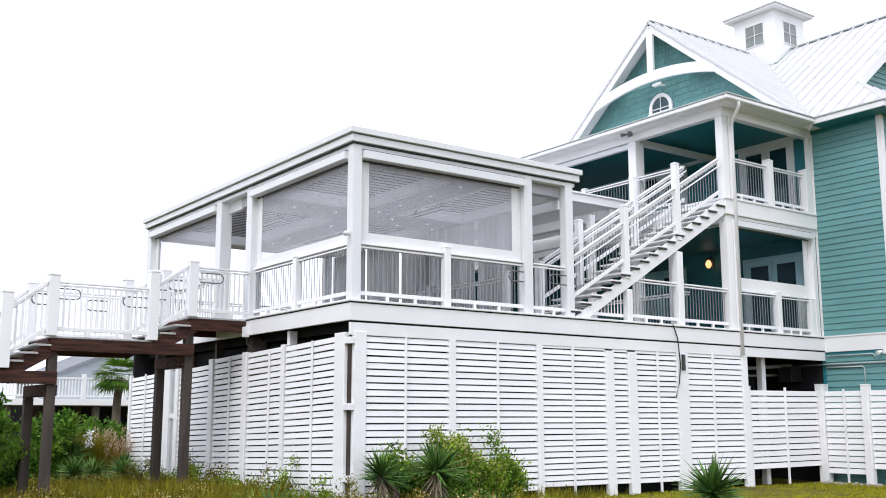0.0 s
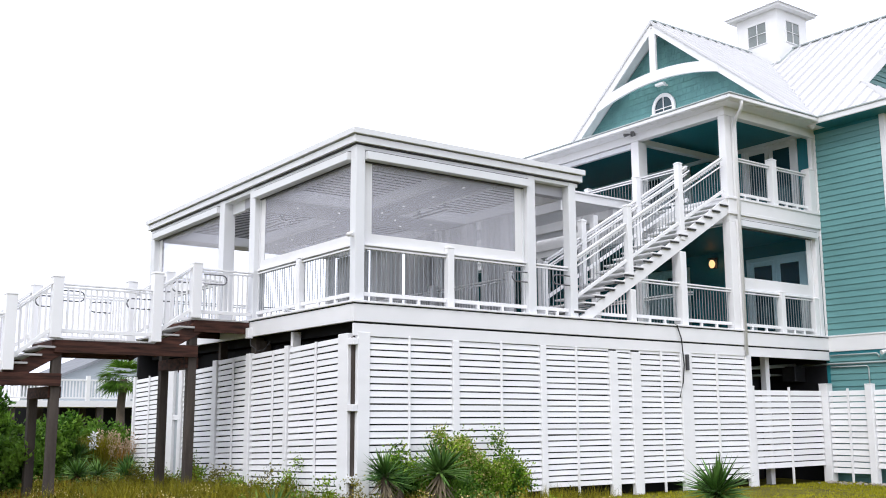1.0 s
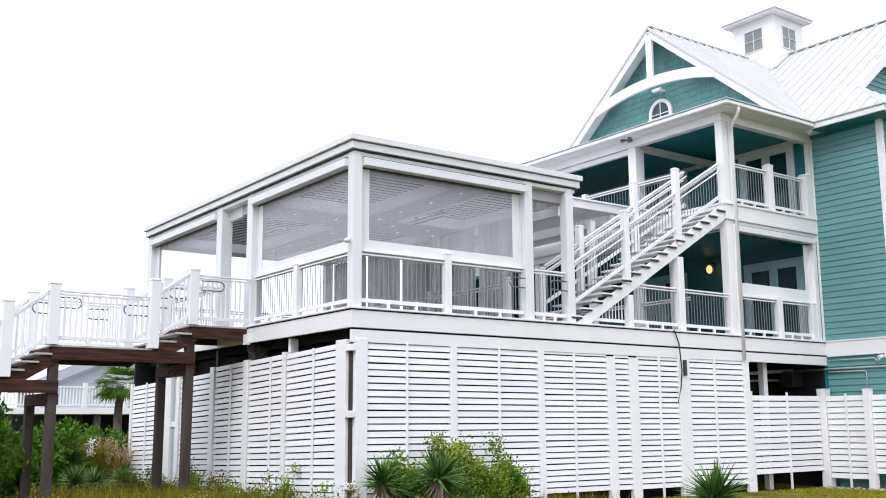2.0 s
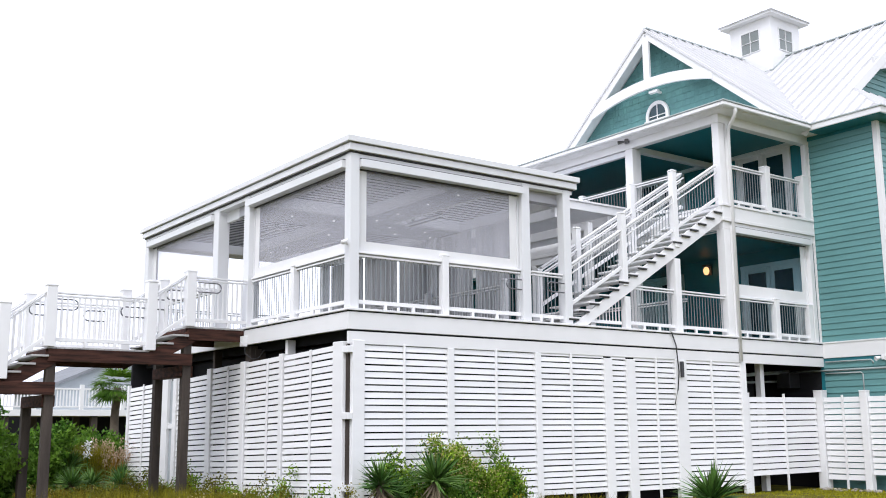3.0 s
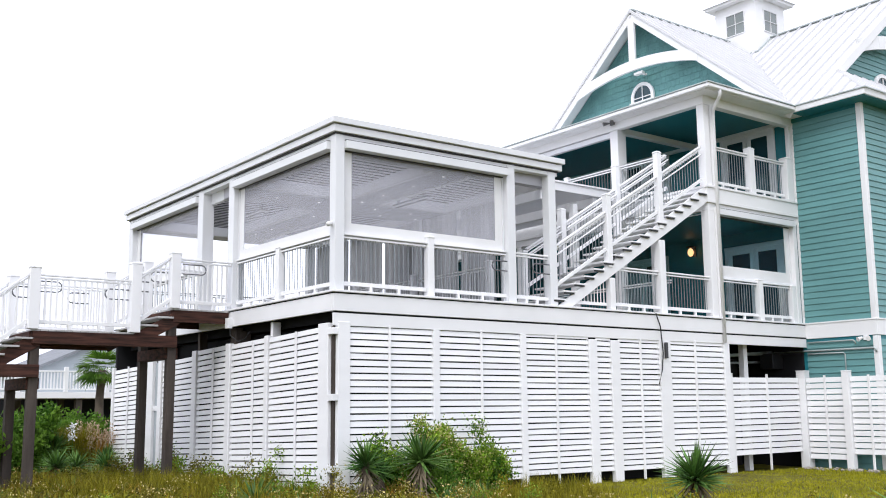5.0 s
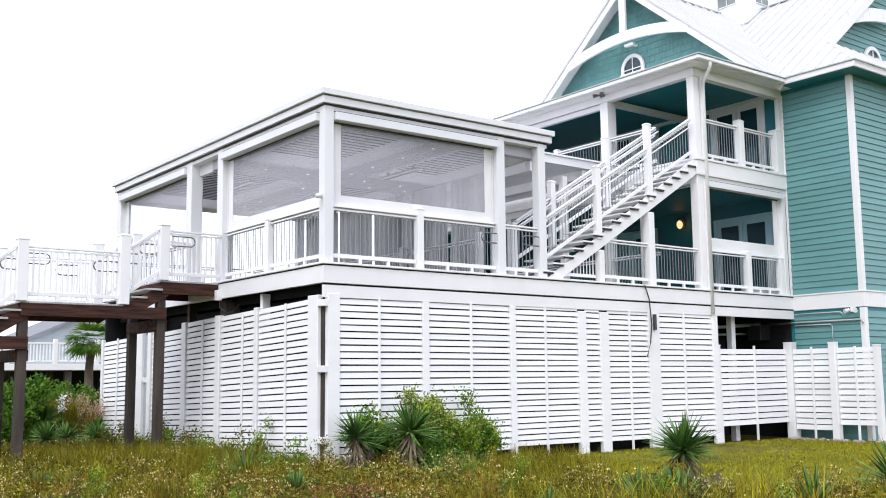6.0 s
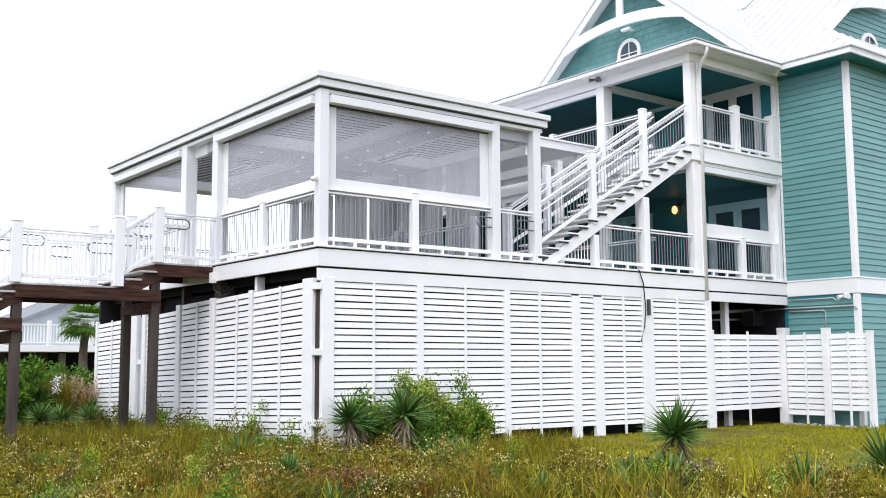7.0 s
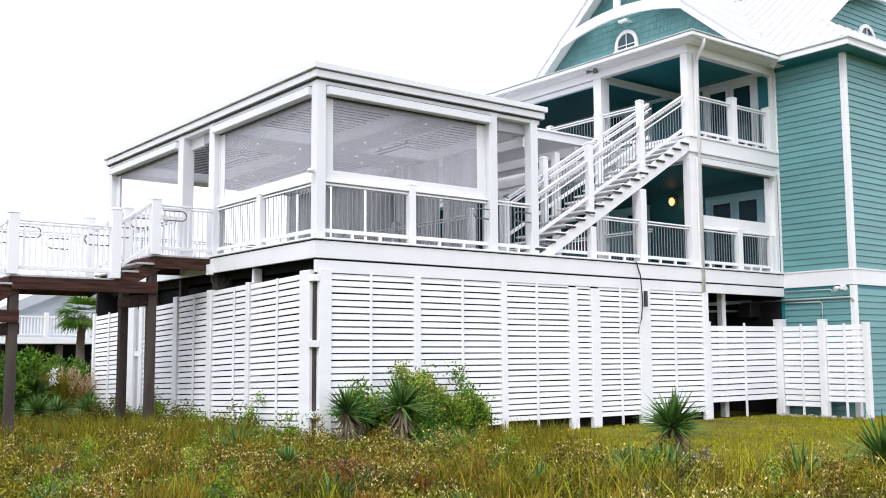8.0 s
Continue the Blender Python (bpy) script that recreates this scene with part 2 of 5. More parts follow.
def railing(p0, p1, label, height=1.05, step=0.105, bar=0.014, mid=False, bars=BAR, group="deck railings", feet=True):
    """A railing between two posts: cap rail, under rail, bottom rail, bars and feet; it may slope."""
    p0, p1 = Vector(p0), Vector(p1)
    t = thing("railing", (p0 + p1) / 2, label, "railing", group)
    up = Vector((0, 0, 1))
    beam("top_rail", p0 + up * (height - 0.015), p1 + up * (height - 0.015), 0.085, 0.035, VINYL, t)
    beam("under_rail", p0 + up * (height - 0.075), p1 + up * (height - 0.075), 0.04, 0.035, VINYL, t)
    beam("bottom_rail", p0 + up * 0.14, p1 + up * 0.14, 0.05, 0.075, VINYL, t)
    if mid:
        beam("mid_rail", p0 + up * (height - 0.22), p1 + up * (height - 0.22), 0.035, 0.03, VINYL, t)
    d = p1 - p0
    run = math.hypot(d.x, d.y)
    n = max(2, round(run / step))
    for i in range(1, n):
        q = p0 + d * (i / n)
        part("baluster", box_mesh(bar, bar, height - 0.22, bars, 0.003), None, t, "", Matrix.Translation(q + up * (0.14 + (height - 0.06)) / 2))
    if feet:
        for k in (0.33, 0.66):
            q = p0 + d * k
            block("foot", (q.x - 0.03, q.y - 0.03, q.z), (q.x + 0.03, q.y + 0.03, q.z + 0.11), VINYL, t)
    return t


# ---------------------------------------------------------------- ground and deck
GZ = -3.72


def ground_sheet():
    n = 90
    xs = sorted({*np.round(np.linspace(-40, 60, n), 2), -1500, -400, -120, 150, 500, 1500})
    ys = sorted({*np.round(np.linspace(-40, 60, n), 2), -1500, -400, -120, 150, 500, 1500})
    bm = bmesh.new()
    grid = [[bm.verts.new((x, y, GZ + 0.05 * noise.noise((x * 0.35, y * 0.35, 0)) * (abs(x) < 70 and abs(y) < 70))) for y in ys] for x in xs]
    for i in range(len(xs) - 1):
        for j in range(len(ys) - 1):
            bm.faces.new((grid[i][j], grid[i + 1][j], grid[i + 1][j + 1], grid[i][j + 1]))
    ob = part("ground", bm, SOIL, None, smooth=True)
    return tagged(ob, "sandy soil overgrown with grass around the house", "ground", kind="structure")


ground_sheet()

PX, PY = 5.60, 10.76          # pavilion plan
HX = 14.44                   # front wall of the house
HY = -2.02                   # side wall of the house
UP = 3.29                     # upper porch floor
deck = tagged(block("deck_floor", (0.02, 0.02, -0.10), (HX, PY + 0.5, -0.004), DECKING), "grey composite deck floor on timber joists", "deck", kind="structure")
for i in range(38):
    y = 0.02 + i * 0.145
    block("plank", (0.0, y, -0.003), (HX, y + 0.139, 0.018), DECKING, deck, bevel=0.004)

# white skirt boards round the deck edge
skirt = tagged(block("trim", (-0.05, -0.05, -0.36), (HX, 0.02, -0.045), WHITE), "white painted skirt board under the deck edge", "trim", kind="structure")
tagged(block("trim", (-0.085, -0.085, -0.02), (HX, 0.06, 0.02), WHITE), "white deck edge cap board", "trim", kind="structure")
tagged(block("trim", (-0.03, -0.03, -0.62), (HX, 0.03, -0.395), WHITE), "white painted lower skirt board", "trim", kind="structure")
tagged(block("trim", (-0.05, 0.024, -0.36), (0.02, PY + 0.5, -0.045), WHITE), "white painted skirt board under the deck edge", "trim", kind="structure")
tagged(block("trim", (-0.085, 0.064, -0.02), (0.06, PY + 0.5, 0.02), WHITE), "white deck edge cap board", "trim", kind="structure")
# black strips in the skirt joints paint the shadow lines under the overhangs
for z0, z1, d in ((-0.043, -0.022, -0.035), (-0.392, -0.363, -0.02)):
    tagged(block("trim", (d, d, z0), (HX, 0.018, z1), SHADE_BLACK, bevel=0.0), "black strip painting the shadow line between skirt boards", "trim", kind="structure")
tagged(block("trim", (-0.035, 0.03, -0.043), (0.018, PY + 0.5, -0.022), SHADE_BLACK, bevel=0.0), "black strip painting the shadow line between skirt boards", "trim", kind="structure")
# rim joist takes the black backing colour to stand for shade under the deck
tagged(block("joist", (0.32, 0.15, -0.5), (0.40, PY + 0.4, -0.11), SHADE_BLACK), "rim joist under the deck, coloured black as shade", "joist", kind="structure")
for i in range(8):
    x = 1.6 + i * 1.75
    tagged(block("joist", (x, 0.1, -0.42), (x + 0.05, PY, -0.105), TIMBER), "dark timber joist under the deck", "joist", kind="structure")
for x in (0.3, 4.8, 9.2):
    for y in (4.3, 8.4):
        t = thing("timber_pile", (x, y, GZ), "grey weathered timber pile carrying the deck", "pile", "piles")
        block("shaft", (x - 0.12, y - 0.12, GZ), (x + 0.12, y + 0.12, -0.43), PILE, t)


# ---------------------------------------------------------------- slatted enclosure
def slat_panel(p0, p1, z0, z1, stiles=(), label="white louvred slat panel closing the space under the deck", drop=0.0, legs=(), pitch=0.1214, gap=-2.32):
    """A run of tilted boards between two posts. drop: how much lower its far end hangs."""
    p0, p1 = Vector((*p0, 0)), Vector((*p1, 0))
    d = p1 - p0
    run = d.normalized()
    out = Vector((run.y, -run.x, 0))
    t = thing("slatted_screen", p0 + Vector((0, 0, z0)), label, "slat panel", "slat panels")
    i0 = math.ceil((z0 - gap) / pitch - 0.3)
    i1 = math.floor((z1 - gap) / pitch + 0.55)
    for i in range(i0, i1):
        z = gap + (i + 0.5) * pitch
        dz = -drop
        jit = random.uniform(-0.004, 0.004)
        beam("slat", p0 + Vector((0, 0, z + jit)), p1 + Vector((0, 0, z + dz - jit)), 0.02, pitch - 0.022, SLAT, t, bevel=0.003, roll=-random.uniform(0.14, 0.2))
    for s in stiles:
        q = p0 + run * s + out * 0.033
        k = s / d.length
        top = z1 - drop * k + 0.01
        leg = GZ + 0.02 if s in legs else z0 - drop * k - 0.02
        beam("stile", q + Vector((0, 0, leg)), q + Vector((0, 0, top)), 0.03, 0.06, SLAT, t)
    return t


def slat_post(p, w, z0, z1, run, proud=0.05, label="white square post between slat panels"):
    x, y = p
    t = thing("slat_post", (x, y, z0), label, "post", "slat posts")
    if run == "x":
        block("shaft", (x - w / 2, y - proud, z0), (x + w / 2, y + 0.06, z1), SLAT, t, bevel=0.008)
    else:
        block("shaft", (x - proud, y - w / 2, z0), (x + 0.06, y + w / 2, z1), SLAT, t, bevel=0.008)
    return t


ZT, ZB = -0.60, -3.5
for a, b, st, pitch, gap in ((0.31, 2.17, 1.17, 0.1214, -2.32), (2.32, 4.39, 3.36, 0.1214, -2.32), (4.54, 6.35, 5.38, 0.1168, -2.08), (6.59, 7.03, None, 0.1168, -2.09), (7.30, 8.62, 7.98, 0.1168, -2.10), (9.0, 10.95, 9.88, 0.1284, -1.985)):
    slat_panel((a, 0.0), (b, 0.0), ZB, ZT - (0.02 if 4.5 < a < 8 else 0.0), (st - a,) if st else (), legs=(st - a,) if st else (), pitch=pitch, gap=gap)
for a, b, top in ((0.055, 0.31, -0.55), (2.17, 2.32, -0.62), (4.39, 4.54, -0.62), (6.35, 6.59, -0.66), (7.03, 7.3, -0.66), (8.62, 9.0, -0.62), (10.95, 11.16, -0.62)):
    slat_post(((a + b) / 2, 0.0), b - a, GZ, top, "x")
for a, b, st in ((0.5, 2.48, 1.36), (2.66, 4.2, 3.16), (4.45, 5.95, 5.09), (6.22, 8.0, 7.32), (9.07, 11.36, 10.3)):
    slat_panel((0.0, b), (0.0, a), ZB - 0.035 * b, ZT - 0.01 - 0.035 * b, (b - st,), drop=-0.035 * (b - a), legs=(b - st,), gap=-2.32 - 0.025 * b)
for a, b in ((0.14, 0.5), (2.5, 2.64), (4.22, 4.43), (5.97, 6.2), (8.02, 8.22), (8.56, 9.05), (11.37, 11.5)):
    slat_post((0.0, (a + b) / 2), b - a, GZ, -0.56 - 0.035 * a, "y")
# timber piles that show above and behind the slats
for y, w in ((2.55, 0.1), (4.32, 0.24), (6.1, 0.12)):
    t = thing("timber_pile", (0.12, y, GZ), "grey weathered timber pile behind the slat panels", "pile", "piles")
    block("shaft", (0.07, y - w / 2, GZ), (0.25, y + w / 2, -0.37), SLAT if w < 0.11 else PILE, t)
# the corner: a grey pile held by short white ties
t = thing("timber_pile", (0.05, 0.06, GZ), "grey timber corner pile with white ties", "pile", "piles")
block("shaft", (0.02, 0.045, GZ), (0.12, 0.15, -0.63), PILE, t, "weathered grey pile")
for z in (-0.72, -1.9, -3.15):
    block("tie", (-0.056, -0.056, z - 0.06), (0.05, 0.135, z + 0.06), SLAT, t, "white painted wooden tie")
# narrow hatch in the left run
t = thing("hatch", (0.0, 8.37, GZ), "narrow grey hatch between two slat panels", "hatch")
block("leaf", (0.02, 8.23, -3.5), (0.05, 8.55, -0.95), BLUEGREY, t)
block("crossbar", (-0.02, 8.22, -2.1), (0.02, 8.56, -1.98), SLAT, t)

# black sheets added behind the slats; shade in the gaps is their colour
tagged(block("wall_1", (0.55, 0.5, GZ), (11.1, 0.56, -0.44), SHADE_BLACK), "black sheet added behind the slats to darken the gaps", "wall", kind="structure")
tagged(block("wall_2", (0.5, 0.56, GZ), (0.56, PY + 0.45, -0.52), SHADE_BLACK), "black sheet added behind the slats to darken the gaps", "wall", kind="structure")
# unseen end sheet added to keep daylight from behind the slats
tagged(block("wall_3", (0.02, PY + 0.6, GZ), (HX, PY + 0.7, -0.1), SHADE_BLACK), "unseen black end sheet added to keep daylight out", "wall", kind="structure")

# low fence towards the house
FLAB = "white louvred slat fence panel beside the house"
slat_panel((11.24, 0.0), (13.99, 0.0), -3.28, -1.36, (1.36,), FLAB, legs=(1.36,), drop=-0.02, pitch=0.146, gap=-2.3)
slat_panel((14.06, -0.19), (14.06, -1.26), -3.46, -1.38, (0.55,), FLAB, legs=(0.55,), pitch=0.148, gap=-2.3)
slat_panel((14.02, -1.46), (14.02, -2.44), -3.42, -1.40, (0.5,), FLAB, legs=(0.5,), pitch=0.148, gap=-2.3)
for p, w, top in (((14.12, -0.06), 0.24, -1.26), ((14.02, -1.36), 0.18, -1.30), ((14.02, -2.52), 0.14, -1.40), ((11.2, 0.02), 0.1, -1.36)):
    t = thing("fence_post", (*p, GZ), "white square fence post with a flat cap", "post", "fence posts")
    block("shaft", (p[0] - w / 2, p[1] - w / 2, GZ), (p[0] + w / 2, p[1] + w / 2, top), SLAT, t)
    block("cap", (p[0] - w / 2 - 0.006, p[1] - w / 2 - 0.006, top), (p[0] + w / 2 + 0.006, p[1] + w / 2 + 0.006, top + 0.03), SLAT, t)

# ---------------------------------------------------------------- pavilion
pav = thing("pavilion", (PX / 2, PY / 2, 0), "white aluminium pergola pavilion with a louvred roof on the deck", "pavilion")
for x0, y0, s in ((0, 0, 0.2), (4.14, 0, 0.22), (5.31, 0, 0.21), (0, 4.28, 0.27), (0, 5.92, 0.28), (0, 10.48, 0.28), (PX - 0.22, 4.9, 0.22), (PX - 0.22, PY - 0.22, 0.22), (2.9, PY - 0.22, 0.22)):
    block("post", (x0, y0, 0.02), (x0 + s, y0 + s, 2.928 if min(x0, y0) == 0 else 2.718), ALU, pav, bevel=0.01)
# header beams, cornice and roof edge
for lo, hi in (((0.012, 0.012, 2.845), (PX - 0.01, 0.19, 2.926)), ((0.012, 0.19, 2.845), (0.19, PY - 0.01, 2.926)), ((PX - 0.2, 0.2, 2.72), (PX, PY, 2.928)), ((0.2, PY - 0.2, 2.72), (PX - 0.2, PY, 2.928))):
    block("header", lo, hi, ALU, pav)
for o, z0, z1 in ((0.015, 2.93, 3.21), (0.07, 2.957, 3.092), (0.12, 3.112, 3.225)):
    # recessed core is dark so the cornice gaps read as shadow lines
    m = DARKMETAL if o < 0.05 else ALU
    block("cornice", (-o, -o, z0), (PX + o, 0.12, z1), m, pav)
    block("cornice", (-o, 0.12, z0), (0.12, PY + o, z1), m, pav)
    block("cornice", (PX - 0.12, 0.12, z0), (PX + o, PY + o, z1), m, pav)
    block("cornice", (0.12, PY - 0.12, z0), (PX - 0.12, PY + o, z1), m, pav)
# inner beams with flat soffits in shade-darkened grey, and louvre trays between them
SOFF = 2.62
block("inner_beam", (2.55, 0.2, SOFF), (3.4, PY - 0.2, 2.92), SOFFIT_SHADE, pav)
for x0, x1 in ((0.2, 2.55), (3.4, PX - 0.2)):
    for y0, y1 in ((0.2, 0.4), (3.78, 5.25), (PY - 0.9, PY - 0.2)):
        block("inner_beam", (x0, y0, SOFF), (x1, y1, 2.92), SOFFIT_SHADE, pav)
    for y0, y1 in ((0.4, 3.78), (5.25, PY - 0.9)):
        block("tray_edge", (x0 + 0.002, y0, SOFF - 0.02), (x0 + 0.1, y1, 2.853), ALU, pav)
        block("tray_edge", (x1 - 0.1, y0, SOFF - 0.02), (x1 - 0.002, y1, 2.853), ALU, pav)
        block("tray_edge", (x0 + 0.1, y1 - 0.1, SOFF - 0.02), (x1 - 0.1, y1 - 0.002, 2.853), ALU, pav)
        n = int((y1 - y0) / 0.2)
        for i in range(n):
            y = y0 + (i + 0.5) * (y1 - y0) / n
            w = (y1 - y0) / n
            w = (y1 - y0) / n
            beam("louvre", (x0 + 0.004, y, 2.88), (x1 - 0.004, y, 2.88), w * 0.9, 0.025, LOUVRE, pav, roll=-0.32, bevel=0.004)
            # dark bar under each blade paints the shadow line of the louvre gap
            q = y + w * 0.42
            beam("louvre_seal", (x0 + 0.1, q, 2.88 - w * 0.142 - 0.02), (x1 - 0.1, q, 2.88 - w * 0.142 - 0.02), 0.012, 0.02, DARKMETAL, pav, bevel=0.002)


def downlight(x, y, z):
    bm = bmesh.new()
    bmesh.ops.create_cone(bm, cap_ends=True, segments=14, radius1=0.026, radius2=0.022, depth=0.02)
    t = tagged(part("downlight", bm, LED, None, at=Matrix.Translation((x, y, z))), "small round white recessed downlight in the beam", "light", "downlights")
    return t


for x, y in ((2.95, 0.62), (2.95, 1.7), (2.95, 2.87), (2.95, 3.76), (3.66, 4.3), (4.7, 4.3), (2.14, 4.34), (1.1, 4.4), (2.9, 5.9), (2.88, 8.1), (2.86, 9.0), (4.2, 4.9), (5.2, 4.8)):
    downlight(x, y, SOFF - 0.008)


def heater(x, y, z, l=1.35):
    """A bar heater hung from the beam on two splayed straps."""
    t = thing("infrared_heater", (x, y, z), "slim silver infrared bar heater hung under the beam", "heater", "heaters")
    block("housing", (x - 0.06, y, z), (x + 0.06, y + l, z + 0.055), STEEL, t, "brushed metal housing", bevel=0.015)
    block("reflector", (x - 0.1, y - 0.02, z - 0.022), (x + 0.1, y + l + 0.02, z - 0.002), ALU, t)
    block("element", (x - 0.04, y + 0.05, z - 0.03), (x + 0.04, y + l - 0.05, z - 0.023), DARKMETAL, t, "dark heating element")
    for k in (0.12, 0.88):
        for dx in (-0.12, 0.1):
            part("strap", rod_bm([(x, y + k * l, z + 0.05), (x + dx, y + k * l, 2.88)], 0.014), DARKMETAL, t)


heater(3.72, 2.2, 2.55)
heater(1.4, 5.6, 2.55)


def roll_screen(axis, a, b, off, border=0.19, film=None, bottom=1.02, band=0.28, top=2.67, label="white roll-down screen with a clear vinyl window, half lowered"):
    """A roll-down screen between two posts, with its cassette, side guides, window and bottom bar."""
    def at(u, v, z):
        return (u, v, z) if axis == "x" else (v, u, z)

    def blk(name, u0, v0, z0, u1, v1, z1, m, par, lab=""):
        p, q = at(u0, v0, z0), at(u1, v1, z1)
        return block(name, [min(i, j) for i, j in zip(p, q)], [max(i, j) for i, j in zip(p, q)], m, par, lab, bevel=0.004)

    t = thing("roll_screen", at((a + b) / 2, off, bottom), label, "screen", "roll-down screens")
    cas = blk("cassette", a, off - 0.13, top, b, off + 0.15, top + 0.15, ALU, t)
    blk("slot", a + 0.01, off + 0.045, top - 0.03, b - 0.01, off + 0.12, top - 0.001, DARKMETAL, cas, "dark slot under the cassette")
    blk("slot", a, off - 0.115, top + 0.151, b, off + 0.1, top + 0.166, DARKMETAL, cas, "dark joint over the cassette")
    off = off + 0.06
    blk("guide", a, off - 0.01, 0.02, a + 0.035, off + 0.05, top, ALU, t)
    blk("guide", b - 0.035, off - 0.01, 0.02, b, off + 0.05, top, ALU, t)
    a, b = a + 0.036, b - 0.036
    blk("side_border", a, off + 0.018, bottom + band, a + border, off + 0.022, top, FABRIC, t, "white fabric border")
    blk("side_border", b - border, off + 0.018, bottom + band, b, off + 0.022, top, FABRIC, t, "white fabric border")
    blk("bottom_border", a, off + 0.018, bottom, b, off + 0.022, bottom + band, FABRIC, t, "white fabric border")
    blk("bottom_bar", a, off + 0.008, bottom - 0.03, b, off + 0.032, bottom, ALU, t)
    w = blk("window", a + border, off + 0.019, bottom + band, b - border, off + 0.021, top, film or FILM, t, "clear vinyl window")
    w.visible_shadow = False
    return t


roll_screen("x", 0.205, 4.135, 0.06)
roll_screen("y", 0.205, 4.275, 0.06)
roll_screen("y", 6.205, 10.475, 0.06)

# railings of the pavilion
LAB = "white vinyl railing with slim bars at the deck edge"
newel((2.19, 0.1, 0.02), 1.2, 0.15)
newel((0.1, 2.29, 0.02), 1.1, 0.15)
railing((0.2, 0.1, 0.02), (2.11, 0.1, 0.02), LAB, 1.07)
railing((2.27, 0.1, 0.02), (4.14, 0.1, 0.02), LAB, 1.07)
railing((4.37, 0.1, 0.02), (5.31, 0.1, 0.02), LAB, 1.07)
railing((0.1, 0.2, 0.02), (0.1, 2.21, 0.02), LAB, 1.07)
railing((0.1, 2.37, 0.02), (0.1, 4.24, 0.02), LAB, 1.07)
railing((0.1, 6.2, 0.02), (0.1, 10.47, 0.02), LAB, 1.07)
railing((0.3, PY - 0.1, 0.02), (PX - 0.3, PY - 0.1, 0.02), LAB, 1.07)

# ---------------------------------------------------------------- stair to the upper porch
RISE, GO, NS = UP / 18, 0.31, 18
SX = 10.68 - 17 * GO
ST_Y0, ST_Y1 = 0.02, 1.25
stair = thing("staircase", (SX, 0.6, 0), "white open-riser staircase up to the upper porch", "staircase")
def stair_z(x):
    return (x - SX) / GO * RISE


for i in range(NS - 1):
    x, z = SX + i * GO, (i + 1) * RISE
    block("tread", (x - 0.03, ST_Y0 - 0.03, z - 0.035), (x + GO + 0.01, ST_Y1 + 0.03, z), WHITE, stair, bevel=0.006)
    # black strip on the stringer side paints the tread's shadow
    block("tread_edge", (x - 0.02, ST_Y0 - 0.036, z - 0.074), (x + GO - 0.04, ST_Y0 - 0.008, z - 0.037), RUBBER, stair, bevel=0.003, label="black strip painting the shadow under the tread")
for y in (ST_Y0 + 0.03, ST_Y1 - 0.03):
    poly = [(SX + 0.12, y - 0.025, 0.02), (SX + 0.52, y - 0.025, 0.02), (10.66, y - 0.025, UP - 0.42), (10.66, y - 0.025, UP - 0.03), (10.5, y - 0.025, UP - 0.1)]
    part("stringer", prism_bm(poly, (0, 0.05, 0)), WHITE, stair)
SLAB = "sloping white railing along the staircase"
for y in (ST_Y0 + 0.05, ST_Y1 - 0.05):
    xs = (5.46, 7.16, 8.94, 10.66) if y < 1 else (5.62, 6.83, 8.7, 10.66)
    for k, x in enumerate(xs[1:3]):
        newel((x, y, stair_z(x) - 0.05), (1.68, 1.88)[k], 0.15, label="white square stair post with a flat cap")
    if y > 1:
        newel((5.62, y, 0.02), 1.35, 0.14, label="white square stair post with a flat cap")
    for a, b in zip(xs, xs[1:]):
        p, q = (a + 0.08, y, stair_z(a + 0.08) + 0.26), (b - 0.08, y, stair_z(b - 0.08) + 0.26)
        r = railing(p, q, SLAB, 1.0, mid=True, group="stair railings", feet=False)
        part("handrail", rod_bm([(p[0], y + (0.09 if y < 1 else -0.09), p[2] + 0.86), (q[0], y + (0.09 if y < 1 else -0.09), q[2] + 0.86)], 0.022), VINYL, r)

# ---------------------------------------------------------------- porch of the house
FX = 10.68                   # front of the porch
porch = thing("porch", (FX, 0, 0), "two-storey white timber porch with a teal ceiling", "porch")
PEND = 11.2
# floors
block("upper_floor", (FX, 0.02, UP - 0.3), (HX, PEND, UP), FLOOR, porch)
# end wall added to keep daylight out of the porch
block("end_wall", (FX + 0.1, PEND, 0.02), (HX, PEND + 0.15, 5.5), TEAL_SHADE, porch, "teal end wall added to darken the porch")
block("lower_ceiling", (FX + 0.1, 0.1, 2.72), (HX, PEND, 2.76), TEAL_SHADE, porch, "teal ceiling boards, coloured darker for the porch shade")
for lo, hi in (((FX - 0.03, -0.03, 2.95), (HX - 0.02, 0.02, 3.25)), ((FX - 0.03, 0.02, 2.95), (FX, PEND, 3.25))):
    block("skirt", lo, hi, WHITE, porch)
for lo, hi in (((FX - 0.06, -0.06, 3.25), (HX - 0.02, 0.04, 3.31)), ((FX - 0.06, 0.04, 3.25), (FX + 0.02, PEND, 3.31)), ((FX - 0.05, -0.05, 2.87), (HX - 0.02, 0.03, 2.95)), ((FX - 0.05, 0.03, 2.87), (FX + 0.02, PEND, 2.95))):
    block("edge_cap", lo, hi, WHITE, porch)
for lo, hi in (((FX, 0.0, 2.68), (HX - 0.02, 0.16, 2.87)), ((FX, 0.16, 2.68), (FX + 0.16, PEND, 2.87))):
    block("beam", lo, hi, WHITE, porch)
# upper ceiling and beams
block("upper_ceiling", (FX, 0.0, 5.60), (HX, PEND, 5.63), TEAL_SHADE, porch, "teal ceiling boards, coloured darker for the porch shade")
